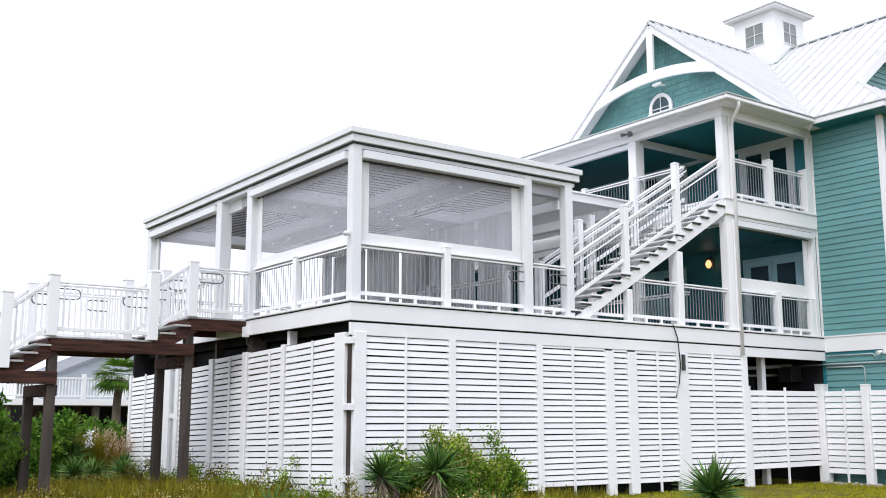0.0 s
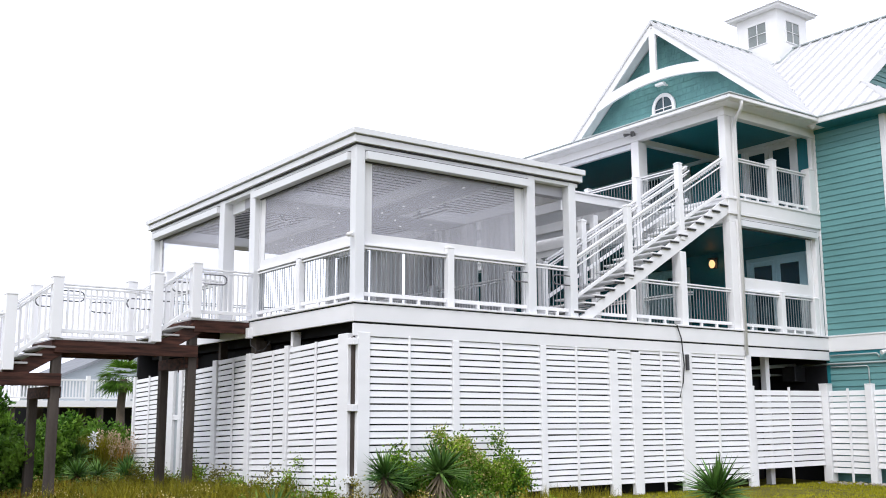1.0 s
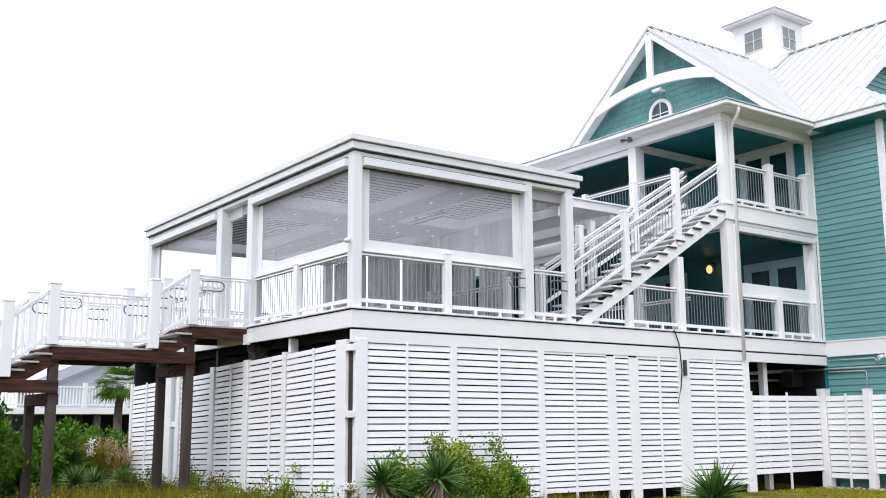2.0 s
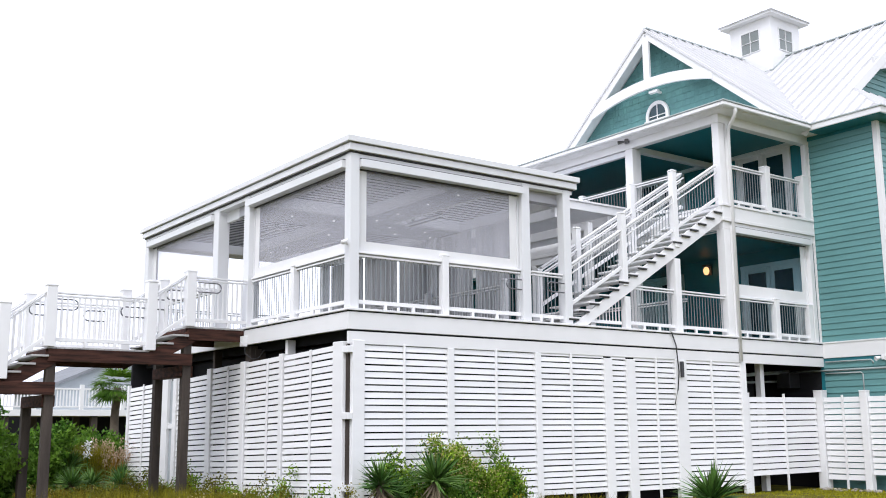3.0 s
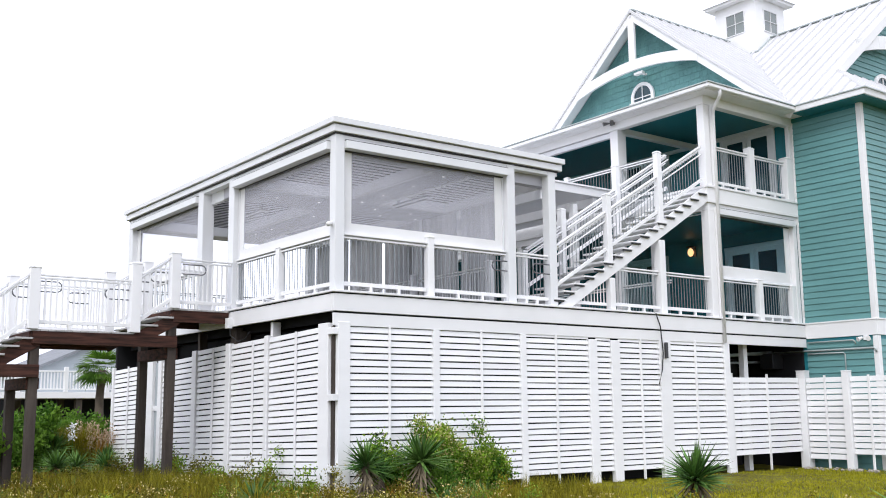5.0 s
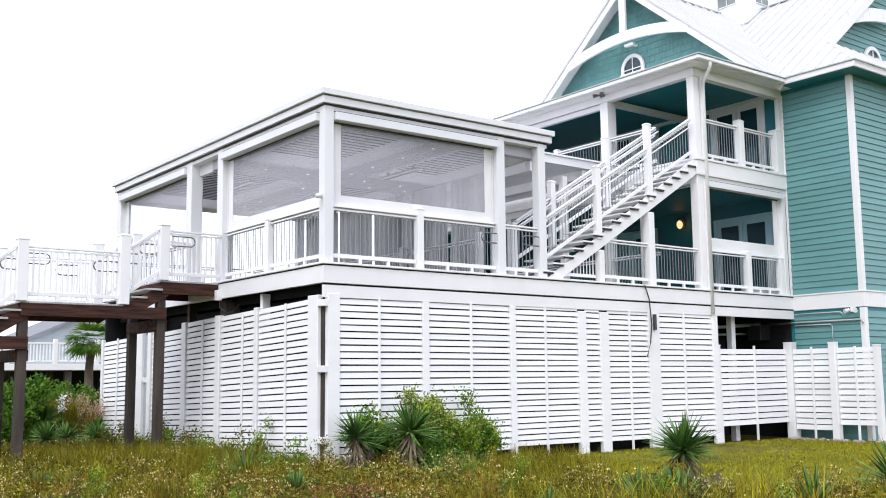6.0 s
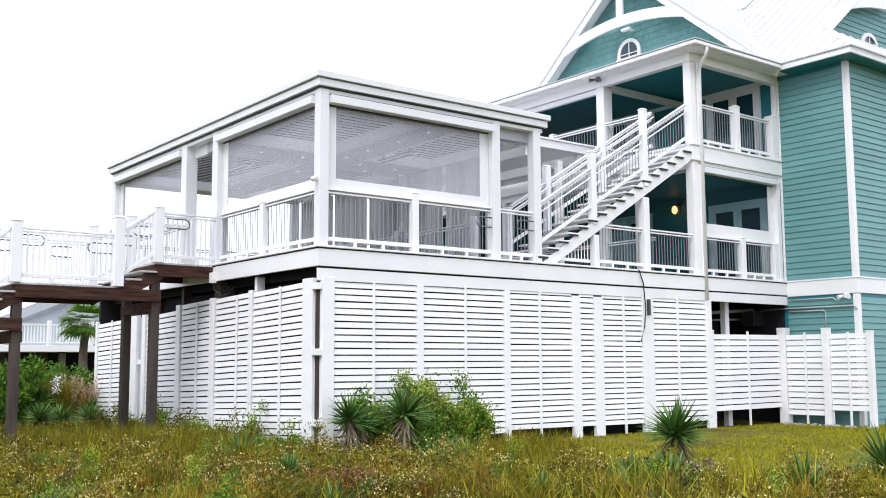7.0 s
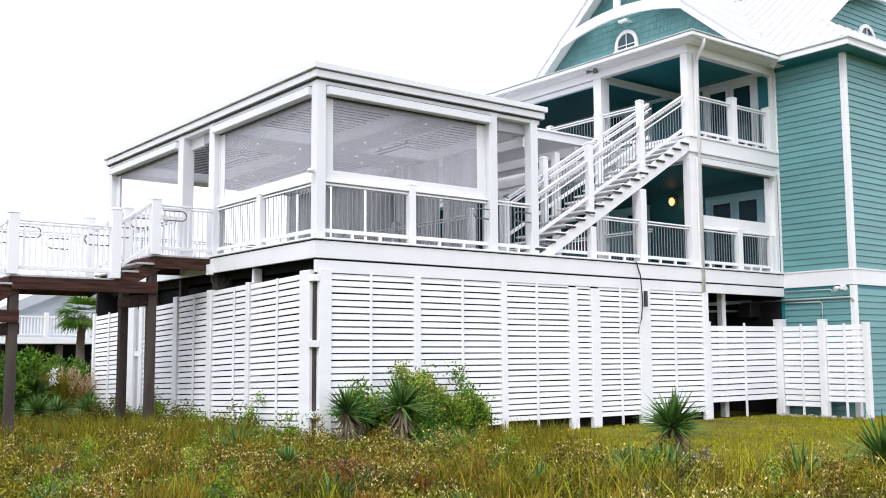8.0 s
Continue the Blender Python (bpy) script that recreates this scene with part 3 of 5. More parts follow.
for lo, hi in (((FX - 0.02, -0.02, 5.40), (HX - 0.02, 0.18, 5.66)), ((FX - 0.02, 0.18, 5.40), (FX + 0.18, PEND, 5.66)), ((FX + 0.3, 2.95, 5.34), (HX - 0.02, 3.12, 5.5)), ((HX - 0.12, 0.2, 5.5), (HX - 0.02, PEND, 5.6))):
    block("beam", lo, hi, WHITE, porch)
# posts
for x, y, z0, z1, w in ((FX, 0, 0.02, 2.68, 0.23), (FX, 0, UP, 5.4, 0.22), (FX, 2.98, 0.02, 2.68, 0.2), (FX, 7.0, UP, 5.4, 0.2), (FX, 7.0, 0.02, 2.68, 0.2), (14.28, 0, UP, 5.4, 0.12), (14.2, 0, 0.02, 2.68, 0.16), (8.82, 0, 0.02, 1.76, 0.2), (7.13, 0, 0.02, 0.74, 0.16), (FX, 10.9, UP, 5.4, 0.2)):
    block("post", (x, y, z0), (x + w, y + w, z1), WHITE, porch, bevel=0.01)
for z0, z1 in ((-0.3, 2.76), (UP - 0.4, 5.4)):
    block("corner_trim", (FX + 0.235, -0.045, z0), (FX + 0.30, 0.03, z1), WHITE, porch)
block("post", (FX, 2.92, UP), (FX + 0.34, 3.20, 5.4), WHITE, porch, bevel=0.01)
block("screen_cassette", (FX + 0.03, 3.2, 5.24), (FX + 0.15, 6.98, 5.38), ALU, porch)
block("post", (9.02, 0.35, 0.02), (9.12, 0.45, 1.9), WHITE, porch)
PL = "white porch railing with slim bars"
newel((12.68, 0.1, 0.02), 1.07, 0.17)
newel((14.1, 0.1, 0.02), 1.0, 0.17)
newel((12.6, 0.1, UP + 0.02), 1.24, 0.2)
newel((14.2, 0.1, UP + 0.02), 1.2, 0.24)
newel((FX + 0.1, 5.02, UP + 0.02), 1.15, 0.15)
for a, b, z in ((FX + 0.24, 12.59, 0.02), (12.77, 14.01, 0.02), (FX + 0.24, 12.49, UP + 0.02), (12.71, 14.07, UP + 0.02), (9.02, FX, 0.02), (7.29, 8.82, 0.02)):
    railing((a, 0.1, z), (b, 0.1, z), PL, 1.07 if z > 1 else 1.0, group="porch railings")
for a, b in ((1.35, 2.98), (3.22, 4.94), (5.1, 7.0), (7.2, 10.9)):
    railing((FX + 0.1, a, UP + 0.02), (FX + 0.1, b, UP + 0.02), PL, 1.07, group="porch railings")
    railing((FX + 0.1, a, 0.02), (FX + 0.1, b, 0.02), PL, 1.07, group="porch railings")
# short bars under the stair
t = thing("railing", (6.7, 0.1, 0), "short white bars under the staircase", "railing", "porch railings")
beam("bottom_rail", (6.1, 0.1, 0.14), (7.06, 0.1, 0.14), 0.05, 0.07, VINYL, t)
for i in range(8):
    x = 6.3 + i * 0.1
    h = max(0.12, stair_z(x) - 0.42 + 0.25)
    part("baluster", box_mesh(0.02, 0.02, h, VINYL, 0.003), None, t, "", Matrix.Translation((x, 0.1, 0.16 + h / 2)))
roll_screen("x", FX + 0.3, 14.2, 0.06, border=0.2, film=CLEAR, bottom=1.06, band=0.29, top=2.6)


def dimming_screen(y0, y1, z0, z1):
    """A framed see-through sheet added to a porch front opening to dim what lies behind."""
    t = thing("dimming_screen", (FX + 0.2, (y0 + y1) / 2, z0), "framed screen added to dim the porch front opening", "screen", "insect screens")
    x = FX + 0.2
    w = block("mesh", (x, y0 + 0.03, z0 + 0.03), (x + 0.003, y1 - 0.03, z1 - 0.03), DIM_SHEET, t, "see-through sheet that dims the porch behind it", bevel=0.0)
    for lo, hi in (((y0, z0), (y0 + 0.03, z1)), ((y1 - 0.03, z0), (y1, z1)), ((y0 + 0.03, z0), (y1 - 0.03, z0 + 0.03)), ((y0 + 0.03, z1 - 0.03), (y1 - 0.03, z1))):
        block("frame", (x - 0.015, lo[0], lo[1]), (x + 0.015, hi[0], hi[1]), ALU, t)


for y0, y1 in ((0.26, 2.96), (3.2, 6.98), (7.22, 10.88)):
    dimming_screen(y0, y1, 0.02, 2.67)
for y0, y1 in ((3.2, 6.98), (7.22, 10.88)):
    dimming_screen(y0, y1, UP + 0.02, 5.38)
# flat canopy between the pavilion and the house
can = thing("canopy", (8.2, 4.2, 2.9), "low white flat canopy joining pavilion and porch", "canopy")
for i in range(46):
    y = 2.4 + i * 0.17
    beam("louvre", (PX + 0.3, y, 3.22), (FX - 0.1, y, 3.22), 0.15, 0.022, LOUVRE, can, roll=-0.45)
block("fascia", (PX + 0.3, 2.2, 3.2), (FX - 0.1, 2.3, 3.40), WHITE, can)
block("fascia_cap", (PX + 0.3, 2.16, 3.402), (FX - 0.1, 2.3, 3.45), WHITE, can)
for x in (7.2, 9.0):
    block("cross_beam", (x, 2.3, 2.95), (x + 0.16, 10.2, 3.19), WHITE, can)
for x in (PX + 0.4, 8.3):
    block("post", (x, 2.3, 0.02), (x + 0.16, 2.46, 2.95), WHITE, can)


# ---------------------------------------------------------------- house walls
def siding(wall, axis, const, a, b, z0, z1, face, pitch=0.161, material=None):
    """Lap boards on a wall, each one a tilted board."""
    n = int((z1 - z0) / pitch)
    for i in range(n):
        z = z0 + (i + 0.5) * pitch
        if axis == "y":
            beam("board", (const + face * 0.012, a, z), (const + face * 0.012, b, z), 0.024, pitch + 0.006, material or TEAL, wall, bevel=0.003, roll=-0.15 * face)
        else:
            beam("board", (a, const + face * 0.012, z), (b, const + face * 0.012, z), 0.024, pitch + 0.006, material or TEAL, wall, bevel=0.003, roll=0.15 * face)


# inside the porch the bare wall shows the shade-darkened teal
wall_w = tagged(block("wall_west", (HX, HY + 0.02, GZ), (HX + 0.25, 11.2, 5.85), TEAL_SHADE), "teal lap-sided front wall of the house", "wall", kind="structure")
wall_s = tagged(block("wall_south", (HX + 0.02, HY, GZ), (27, HY + 0.25, 5.85), TEAL_SHADE), "teal lap-sided side wall of the house", "wall", kind="structure")
tagged(block("wall_north", (HX, 11.0, GZ), (27, 11.2, 5.85), TEAL_SHADE), "teal far wall of the house", "wall", kind="structure")
tagged(block("wall_east", (26.8, HY, GZ), (27, 11.2, 5.85), TEAL_SHADE), "teal back wall of the house", "wall", kind="structure")
siding(wall_w, "y", HX, HY + 0.11, -0.045, 0.02, 5.65, -1)
siding(wall_w, "y", HX, HY + 0.11, -0.045, GZ, -0.42, -1)
siding(wall_s, "x", HY, HX + 0.06, 27, 0.02, 5.75, -1)
siding(wall_s, "x", HY, HX + 0.06, 27, GZ, -0.42, -1)
for z0, z1 in ((0.0, 5.6), (GZ, -0.42)):
    tagged(block("trim", (HX - 0.04, HY - 0.04, z0), (HX + 0.1, HY + 0.1, z1), WHITE), "white corner board of the house", "trim", kind="structure")
tagged(block("trim", (HX - 0.03, -0.04, 0.0), (HX + 0.01, 0.03, 5.5), WHITE), "white corner board between porch and wall", "trim", kind="structure")
tagged(block("trim", (HX - 0.04, HY - 0.04, -0.4), (HX + 0.01, -0.05, 0.0), WHITE), "white band board at floor level", "trim", kind="structure")
tagged(block("trim", (HX + 0.01, HY - 0.04, -0.4), (27, HY + 0.01, 0.0), WHITE), "white band board at floor level", "trim", kind="structure")
tagged(block("trim", (HX - 0.06, HY - 0.06, -0.02), (HX + 0.01, -0.05, 0.02), WHITE), "white drip cap over the band board", "trim", kind="structure")
tagged(block("trim", (HX + 0.01, HY - 0.06, -0.02), (27, HY + 0.01, 0.02), WHITE), "white drip cap over the band board", "trim", kind="structure")


def french_door(y0, y1, z0, z1, label="white double door with dark glass panes"):
    t = thing("french_door", (HX, (y0 + y1) / 2, z0), label, "door", "porch doors", kind="structure")
    f = 0.11
    x0, x1 = HX - 0.06, HX - 0.005
    block("frame", (x0, y0 - f, z0), (x1, y0, z1), WHITE, t)
    block("frame", (x0, y1, z0), (x1, y1 + f, z1), WHITE, t)
    block("frame", (x0 - 0.01, y0 - f, z1), (x1, y1 + f, z1 + f), WHITE, t)
    mid = (y0 + y1) / 2
    for a, b in ((y0, mid - 0.005), (mid + 0.005, y1)):
        leaf = block("leaf", (x0 + 0.012, a, z0), (x1, a + 0.13, z1), WHITE, t)
        block("stile", (x0 + 0.012, b - 0.13, z0), (x1, b, z1), WHITE, leaf)
        block("rail", (x0 + 0.012, a + 0.13, z0), (x1, b - 0.13, z0 + 0.25), WHITE, leaf)
        block("rail", (x0 + 0.012, a + 0.13, z1 - 0.13), (x1, b - 0.13, z1), WHITE, leaf)
        block("pane", (x0 + 0.03, a + 0.13, z0 + 0.25), (x0 + 0.04, b - 0.13, z1 - 0.13), PANE, leaf, "dark window glass")


french_door(0.64, 2.25, UP, 5.47)
french_door(0.56, 2.28, 0.02, 2.24)
french_door(4.4, 6.2, UP, 5.5)
french_door(4.6, 6.4, 0.02, 2.3)

# ---------------------------------------------------------------- roofs
EV = 5.75
PITCH = 0.793
GY, RX, RZ = 5.15, 19.7, 10.36


def roof_plane(parent, name, poly, seam_dir, spacing=0.42, thick=0.06, seams=True):
    """A metal roof plane with raised seams that run along seam_dir."""
    poly = [Vector(p) for p in poly]
    nrm = (poly[1] - poly[0]).cross(poly[2] - poly[0]).normalized()
    if nrm.z < 0:
        nrm = -nrm
    plane = part(name, prism_bm(poly, -nrm * thick), METAL, parent)
    if not seams:
        return plane
    s = Vector(seam_dir).normalized()
    s = (s - nrm * s.dot(nrm)).normalized()
    c = nrm.cross(s).normalized()
    us = [p.dot(c) for p in poly]
    u = min(us) + spacing / 2
    while u < max(us):
        hits = []
        for a, b in zip(poly, poly[1:] + poly[:1]):
            ua, ub = a.dot(c) - u, b.dot(c) - u
            if ua * ub < 0:
                hits.append(a + (b - a) * (ua / (ua - ub)))
        if len(hits) >= 2:
            hits.sort(key=lambda p: p.dot(s))
            beam("seam", hits[0] + nrm * 0.018, hits[-1] + nrm * 0.028, 0.03, 0.085, METAL, plane, bevel=0.003)
        u += spacing
    return plane


roof = thing("roof", (RX, GY, EV), "white standing-seam metal roof of the house", "roof", kind="structure")
GX = HX - 0.55   # rake edge of the front gable
roof_plane(roof, "roof_plane", [(GX, GY, RZ), (GX, -0.42, EV), (GX + 0.02, -0.42, EV), (RX, GY, RZ)], (0, -1, -PITCH))
roof_plane(roof, "roof_plane", [(GX, GY, RZ), (GX, GY + 5.57, EV), (26, GY + 5.57, EV), (26, GY, RZ)], (0, 1, -PITCH), seams=False)
RK = -0.8        # rake edge of the side gable
roof_plane(roof, "roof_plane", [(GX, -0.42, EV), (GX, -2.42, EV), (GX + 1.62, RK, EV + 1.285), (RX, RK, RZ), (RX, GY, RZ)], (-1, 0, -PITCH))
roof_plane(roof, "roof_plane", [(RX, RK, RZ), (RX, GY, RZ), (26, GY, EV + 0.1), (26, RK, EV + 0.1)], (1, 0, -PITCH), seams=False)
roof_plane(roof, "roof_plane", [(GX, -2.42, EV), (27.3, -2.42, EV), (27.3, -0.9, EV + 1.2), (GX + 1.5, -0.9, EV + 1.2)], (0, -1, -PITCH))
roof_plane(roof, "porch_roof", [(FX - 0.34, -0.44, EV), (HX, -0.44, EV + 0.02), (HX, 11.6, EV + 0.5), (FX - 0.34, 11.6, EV)], (1, 0, 0), seams=False)
# dark ridge caps
for a, b in (((GX, GY, RZ + 0.03), (RX, GY, RZ + 0.03)), ((RX, RK, RZ + 0.03), (RX, GY, RZ + 0.03))):
    beam("ridge_cap", a, b, 0.16, 0.04, GALV, roof)
for a, b in (((RX - 0.85, GY, RZ), (RX - 0.85, GY - 0.8, 9.71)), ((RX - 0.85, GY - 0.8, 9.71), (RX - 0.85, GY - 1.16, 9.71)), ((RX - 0.85, GY - 1.17, 9.71), (RX, GY - 1.17, RZ + 0.02))):
    beam("flashing", a, b, 0.05, 0.05, GALV, roof, "grey metal flashing at the foot of the cupola")


def board_path(name, pts, w, t, m, parent, label=""):
    for a, b in zip(pts, pts[1:]):
        beam(name, a, b, t, w, m, parent, label)


# front gable
gab = thing("gable", (HX, GY, EV), "teal shingled front gable with white rake boards and an arched window", "gable", kind="structure")
part("gable_wall", prism_bm([(HX, -0.3, EV), (HX, GY + 5.5, EV), (HX, GY, RZ - 0.12)], (0.2, 0, 0)), TEAL, gab)
for s in (-1, 1):
    beam("rake_board", (GX + 0.02, GY, RZ - 0.17), (GX + 0.02, GY + s * 5.57, EV - 0.17), 0.05, 0.26, WHITE, gab)
    beam("rake_soffit", (GX + 0.24, GY, RZ - 0.16), (GX + 0.24, GY + s * 5.57, EV - 0.16), 0.40, 0.03, WHITE, gab)
    beam("rake_cap", (GX - 0.02, GY, RZ - 0.02), (GX - 0.02, GY + s * 5.59, EV - 0.02), 0.06, 0.08, METAL, gab)
block("king_post", (GX - 0.01, GY - 0.12, 8.5), (GX + 0.08, GY + 0.13, RZ - 0.25), WHITE, gab)
arc = [(GX + 0.03, GY + 2.55 * u, 8.53 - 0.4 * u * u) for u in np.linspace(-1, 1, 17)]
bm = bmesh.new()
for p, q in zip(arc, arc[1:]):
    b8 = [bm.verts.new((x, y, z + dz)) for x in (GX - 0.02, GX + 0.07) for (_, y, z) in (p, q) for dz in (-0.165, 0.165)]
    for f in ((0, 1, 3, 2), (4, 6, 7, 5), (0, 4, 5, 1), (2, 3, 7, 6), (0, 2, 6, 4), (1, 5, 7, 3)):
        bm.faces.new([b8[k] for k in f])
part("collar_arch", bm, WHITE, gab)
# shingle courses
bm = bmesh.new()
rng = random.Random(4)
for r in range(20):
    z = EV + 0.3 + r * 0.2
    half = (RZ - z) / 0.83 - 0.38
    y = GY - half
    while y < GY + half - 0.1:
        w = rng.uniform(0.1, 0.2)
        h = 0.2 + rng.uniform(-0.012, 0.012)
        if y + w < GY + half:
            v = [bm.verts.new(p) for p in ((HX - 0.005, y, z + h), (HX - 0.005, y + w - 0.006, z + h), (HX - 0.02, y + w - 0.006, z), (HX - 0.02, y, z), (HX - 0.005, y + w - 0.006, z), (HX - 0.005, y, z))]
            bm.faces.new(v[:4])
            bm.faces.new((v[3], v[2], v[4], v[5]))
            bm.faces.new((v[1], v[4], v[2]))
            bm.faces.new((v[0], v[3], v[5]))
        y += w
tagged(part("shingles", bm, SHINGLE, gab), kind="stuff")


def arch_window(c, r, axis, label="white half-round attic window with dark panes"):
    """Half-round window facing -X or -Y; c is the middle of its sill."""
    t = thing("arch_window", c, label, "window", "arched windows", kind="structure")
    cx, cy, cz = c

    def at(u, v, z):
        return (cx - v, cy + u, cz + z) if axis == "x" else (cx + u, cy - v, cz + z)

    ang = [i * math.pi / 16 for i in range(17)]
    leg = 0.13
    prof = [(-r, 0)] + [(-r * math.cos(a), leg + r * math.sin(a)) for a in ang] + [(r, 0)]
    bm = bmesh.new()
    for (u0, z0), (u1, z1) in zip(prof, prof[1:]):
        k = 0.76
        q = [(u0, z0), (u1, z1), (u1 * k, leg + (z1 - leg) * k if z1 > leg else z1), (u0 * k, leg + (z0 - leg) * k if z0 > leg else z0)]
        a = [bm.verts.new(at(u, 0.0, z)) for u, z in q]
        b = [bm.verts.new(at(u, 0.07, z)) for u, z in q]
        bm.faces.new(b)
        for i in range(4):
            bm.faces.new((a[i], a[(i + 1) % 4], b[(i + 1) % 4], b[i]))
    part("casing", bm, WHITE, t)
    bm = bmesh.new()
    bm.faces.new([bm.verts.new(at(u * 0.8, 0.03, z * 0.85)) for u, z in prof])
    part("pane", bm, PANE, t, "dark window glass")
    for u0, z0, u1, z1 in ((0, 0, 0, leg + r * 0.8), (-r * 0.8, leg * 0.9, r * 0.8, leg * 0.9)):
        beam("muntin", at(u0, 0.045, z0), at(u1, 0.045, z1), 0.03, 0.03, WHITE, t)
    block("sill", at(-r - 0.04, -0.0, -0.05), at(r + 0.04, 0.1, 0.0), WHITE, t) if axis == "y" else block("sill", (cx - 0.1, cy - r - 0.04, cz - 0.05), (cx, cy + r + 0.04, cz), WHITE, t)


arch_window((HX - 0.03, 5.2, 7.48), 0.47, "x")
# flood light under the arch
t = thing("flood_light", (HX - 0.4, GY - 0.1, 8.2), "small white flood light under the gable arch", "light")
block("arm", (HX - 0.4, GY - 0.14, 8.29), (HX - 0.02, GY - 0.06, 8.35), WHITE, t)
block("head", (HX - 0.5, GY - 0.35, 8.21), (HX - 0.36, GY + 0.0, 8.29), WHITE, t)

# side gable
sg = thing("gable", (RX, RK, EV), "teal side gable with white rake boards", "gable", kind="structure")
part("gable_wall", prism_bm([(GX + 1.2, -0.45, EV + 0.93), (26, -0.45, EV + 0.9), (RX, -0.45, RZ - 0.1)], (0, 0.2, 0)), TEAL, sg)
for i in range(14):
    z = EV + 1.2 + i * 0.161
    siding(sg, "x", -0.45, GX + (z + 0.1 - EV) / PITCH + 0.25, 20.0, z, z + 0.162, -1)
beam("rake_board", (RX, RK - 0.01, RZ - 0.16), (GX + 1.62, RK - 0.01, EV + 1.12), 0.05, 0.26, WHITE, sg)
beam("rake_soffit", (RX, RK + 0.22, RZ - 0.13), (GX + 1.62, RK + 0.22, EV + 1.14), 0.4, 0.03, WHITE, sg)
arc = [(RX - 2.9 + 2.9 * u, 8.53 - 0.5 * (1 - u) ** 2) for u in np.linspace(0, 1, 9)]
for (x0, z0), (x1, z1) in zip(arc, arc[1:]):
    beam("collar_arch", (x0, RK + 0.03, z0), (x1, RK + 0.03, z1), 0.08, 0.4, WHITE, sg)
arch_window((18.45, -0.48, 6.95), 0.47, "y")

# fascia, gutters and soffits
eaves = thing("eaves", (FX, 0, EV), "white fascia, soffit and gutter round the porch roof", "eaves", kind="structure")
EF = FX - 0.34
for lo, hi in (((EF, -0.44, EV - 0.12), (GX, -0.40, EV - 0.01)), ((EF, -0.40, EV - 0.12), (EF + 0.04, 11.6, EV - 0.01))):
    block("fascia", lo, hi, WHITE, eaves)
for lo, hi in (((EF - 0.1, -0.54, EV - 0.11), (GX - 0.02, -0.44, EV + 0.0)), ((EF - 0.1, -0.44, EV - 0.11), (EF, 11.6, EV + 0.0))):
    block("gutter", lo, hi, VINYL, eaves, bevel=0.02)
for lo, hi in (((EF - 0.12, -0.56, EV + 0.0), (GX - 0.02, -0.43, EV + 0.035)), ((EF - 0.12, -0.43, EV + 0.0), (EF, 11.6, EV + 0.035))):
    block("gutter_lip", lo, hi, GALV, eaves)
for lo, hi in (((EF + 0.04, -0.40, EV - 0.13), (HX, 0.0, EV - 0.10)), ((EF + 0.04, 0.0, EV - 0.13), (FX, 11.6, EV - 0.10))):
    block("soffit", lo, hi, WHITE, eaves)
for lo, hi in (((GX - 0.02, -2.46, EV - 0.14), (GX + 0.02, -0.46, EV + 0.01)), ((GX - 0.02, -2.5, EV - 0.14), (27, -2.46, EV + 0.01))):
    block("fascia", lo, hi, WHITE, eaves)
for lo, hi in (((GX - 0.05, -2.5, EV + 0.01), (GX + 0.03, -0.46, EV + 0.05)), ((GX - 0.05, -2.55, EV + 0.01), (27, -2.5, EV + 0.05))):
    block("gutter_lip", lo, hi, GALV, eaves)
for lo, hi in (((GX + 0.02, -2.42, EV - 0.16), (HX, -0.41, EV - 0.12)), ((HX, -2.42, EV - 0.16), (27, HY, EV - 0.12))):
    block("soffit", lo, hi, TEAL_SHADE, eaves, "teal painted soffit")
t = thing("downspout", (FX + 0.28, -0.06, UP), "white round downspout bending back to the corner post", "downspout")
part("pipe", rod_bm([(FX + 0.06, -0.49, EV - 0.08), (FX + 0.06, -0.49, EV - 0.2), (FX + 0.1, -0.42, EV - 0.3), (FX + 0.26, -0.12, EV - 0.47), (FX + 0.29, -0.07, EV - 0.66), (FX + 0.29, -0.07, -0.6)], 0.045, 10), VINYL, t, smooth=True)

t = thing("flood_light", (FX - 0.2, 3.05, 5.6), "small grey twin flood light under the porch eave", "light")
block("plate", (FX - 0.08, 2.98, 5.55), (FX - 0.021, 3.12, 5.7), STEEL, t)
for dy in (-0.1, 0.1):
    part("head", rod_bm([(FX - 0.08, 3.05 + dy * 0.5, 5.63), (FX - 0.24, 3.05 + dy * 1.6, 5.58)], [0.03, 0.06], 10), STEEL, t)

# cupola on the ridge crossing
CY = GY - 0.32
cup = thing("cupola", (RX, CY, RZ), "white square roof cupola with small windows and a hipped cap", "cupola")
CW, CZ = 0.83, 11.66
block("body", (RX - CW, CY - CW, RZ - 1.0), (RX + CW, CY + CW, CZ), WHITE, cup, bevel=0.01)
part("cap", prism_bm([(RX - CW - 0.24, CY - CW - 0.24, CZ), (RX + CW + 0.24, CY - CW - 0.24, CZ), (RX + CW + 0.24, CY + CW + 0.24, CZ), (RX - CW - 0.24, CY + CW + 0.24, CZ)], (0, 0, 0.09)), WHITE, cup)
bm = bmesh.new()
b4 = [bm.verts.new((RX + a * (CW + 0.3), CY + b * (CW + 0.3), CZ + 0.09)) for a, b in ((-1, -1), (1, -1), (1, 1), (-1, 1))]
t4 = [bm.verts.new((RX + a * 0.12, CY + b * 0.12, CZ + 0.55)) for a, b in ((-1, -1), (1, -1), (1, 1), (-1, 1))]
bm.faces.new(b4)
bm.faces.new(t4)
for i in range(4):
    bm.faces.new((b4[i], b4[(i + 1) % 4], t4[(i + 1) % 4], t4[i]))
part("cap_roof", bm, METAL, cup)
block("finial", (RX - 0.1, CY - 0.1, CZ + 0.55), (RX + 0.1, CY + 0.1, CZ + 0.63), METAL, cup)
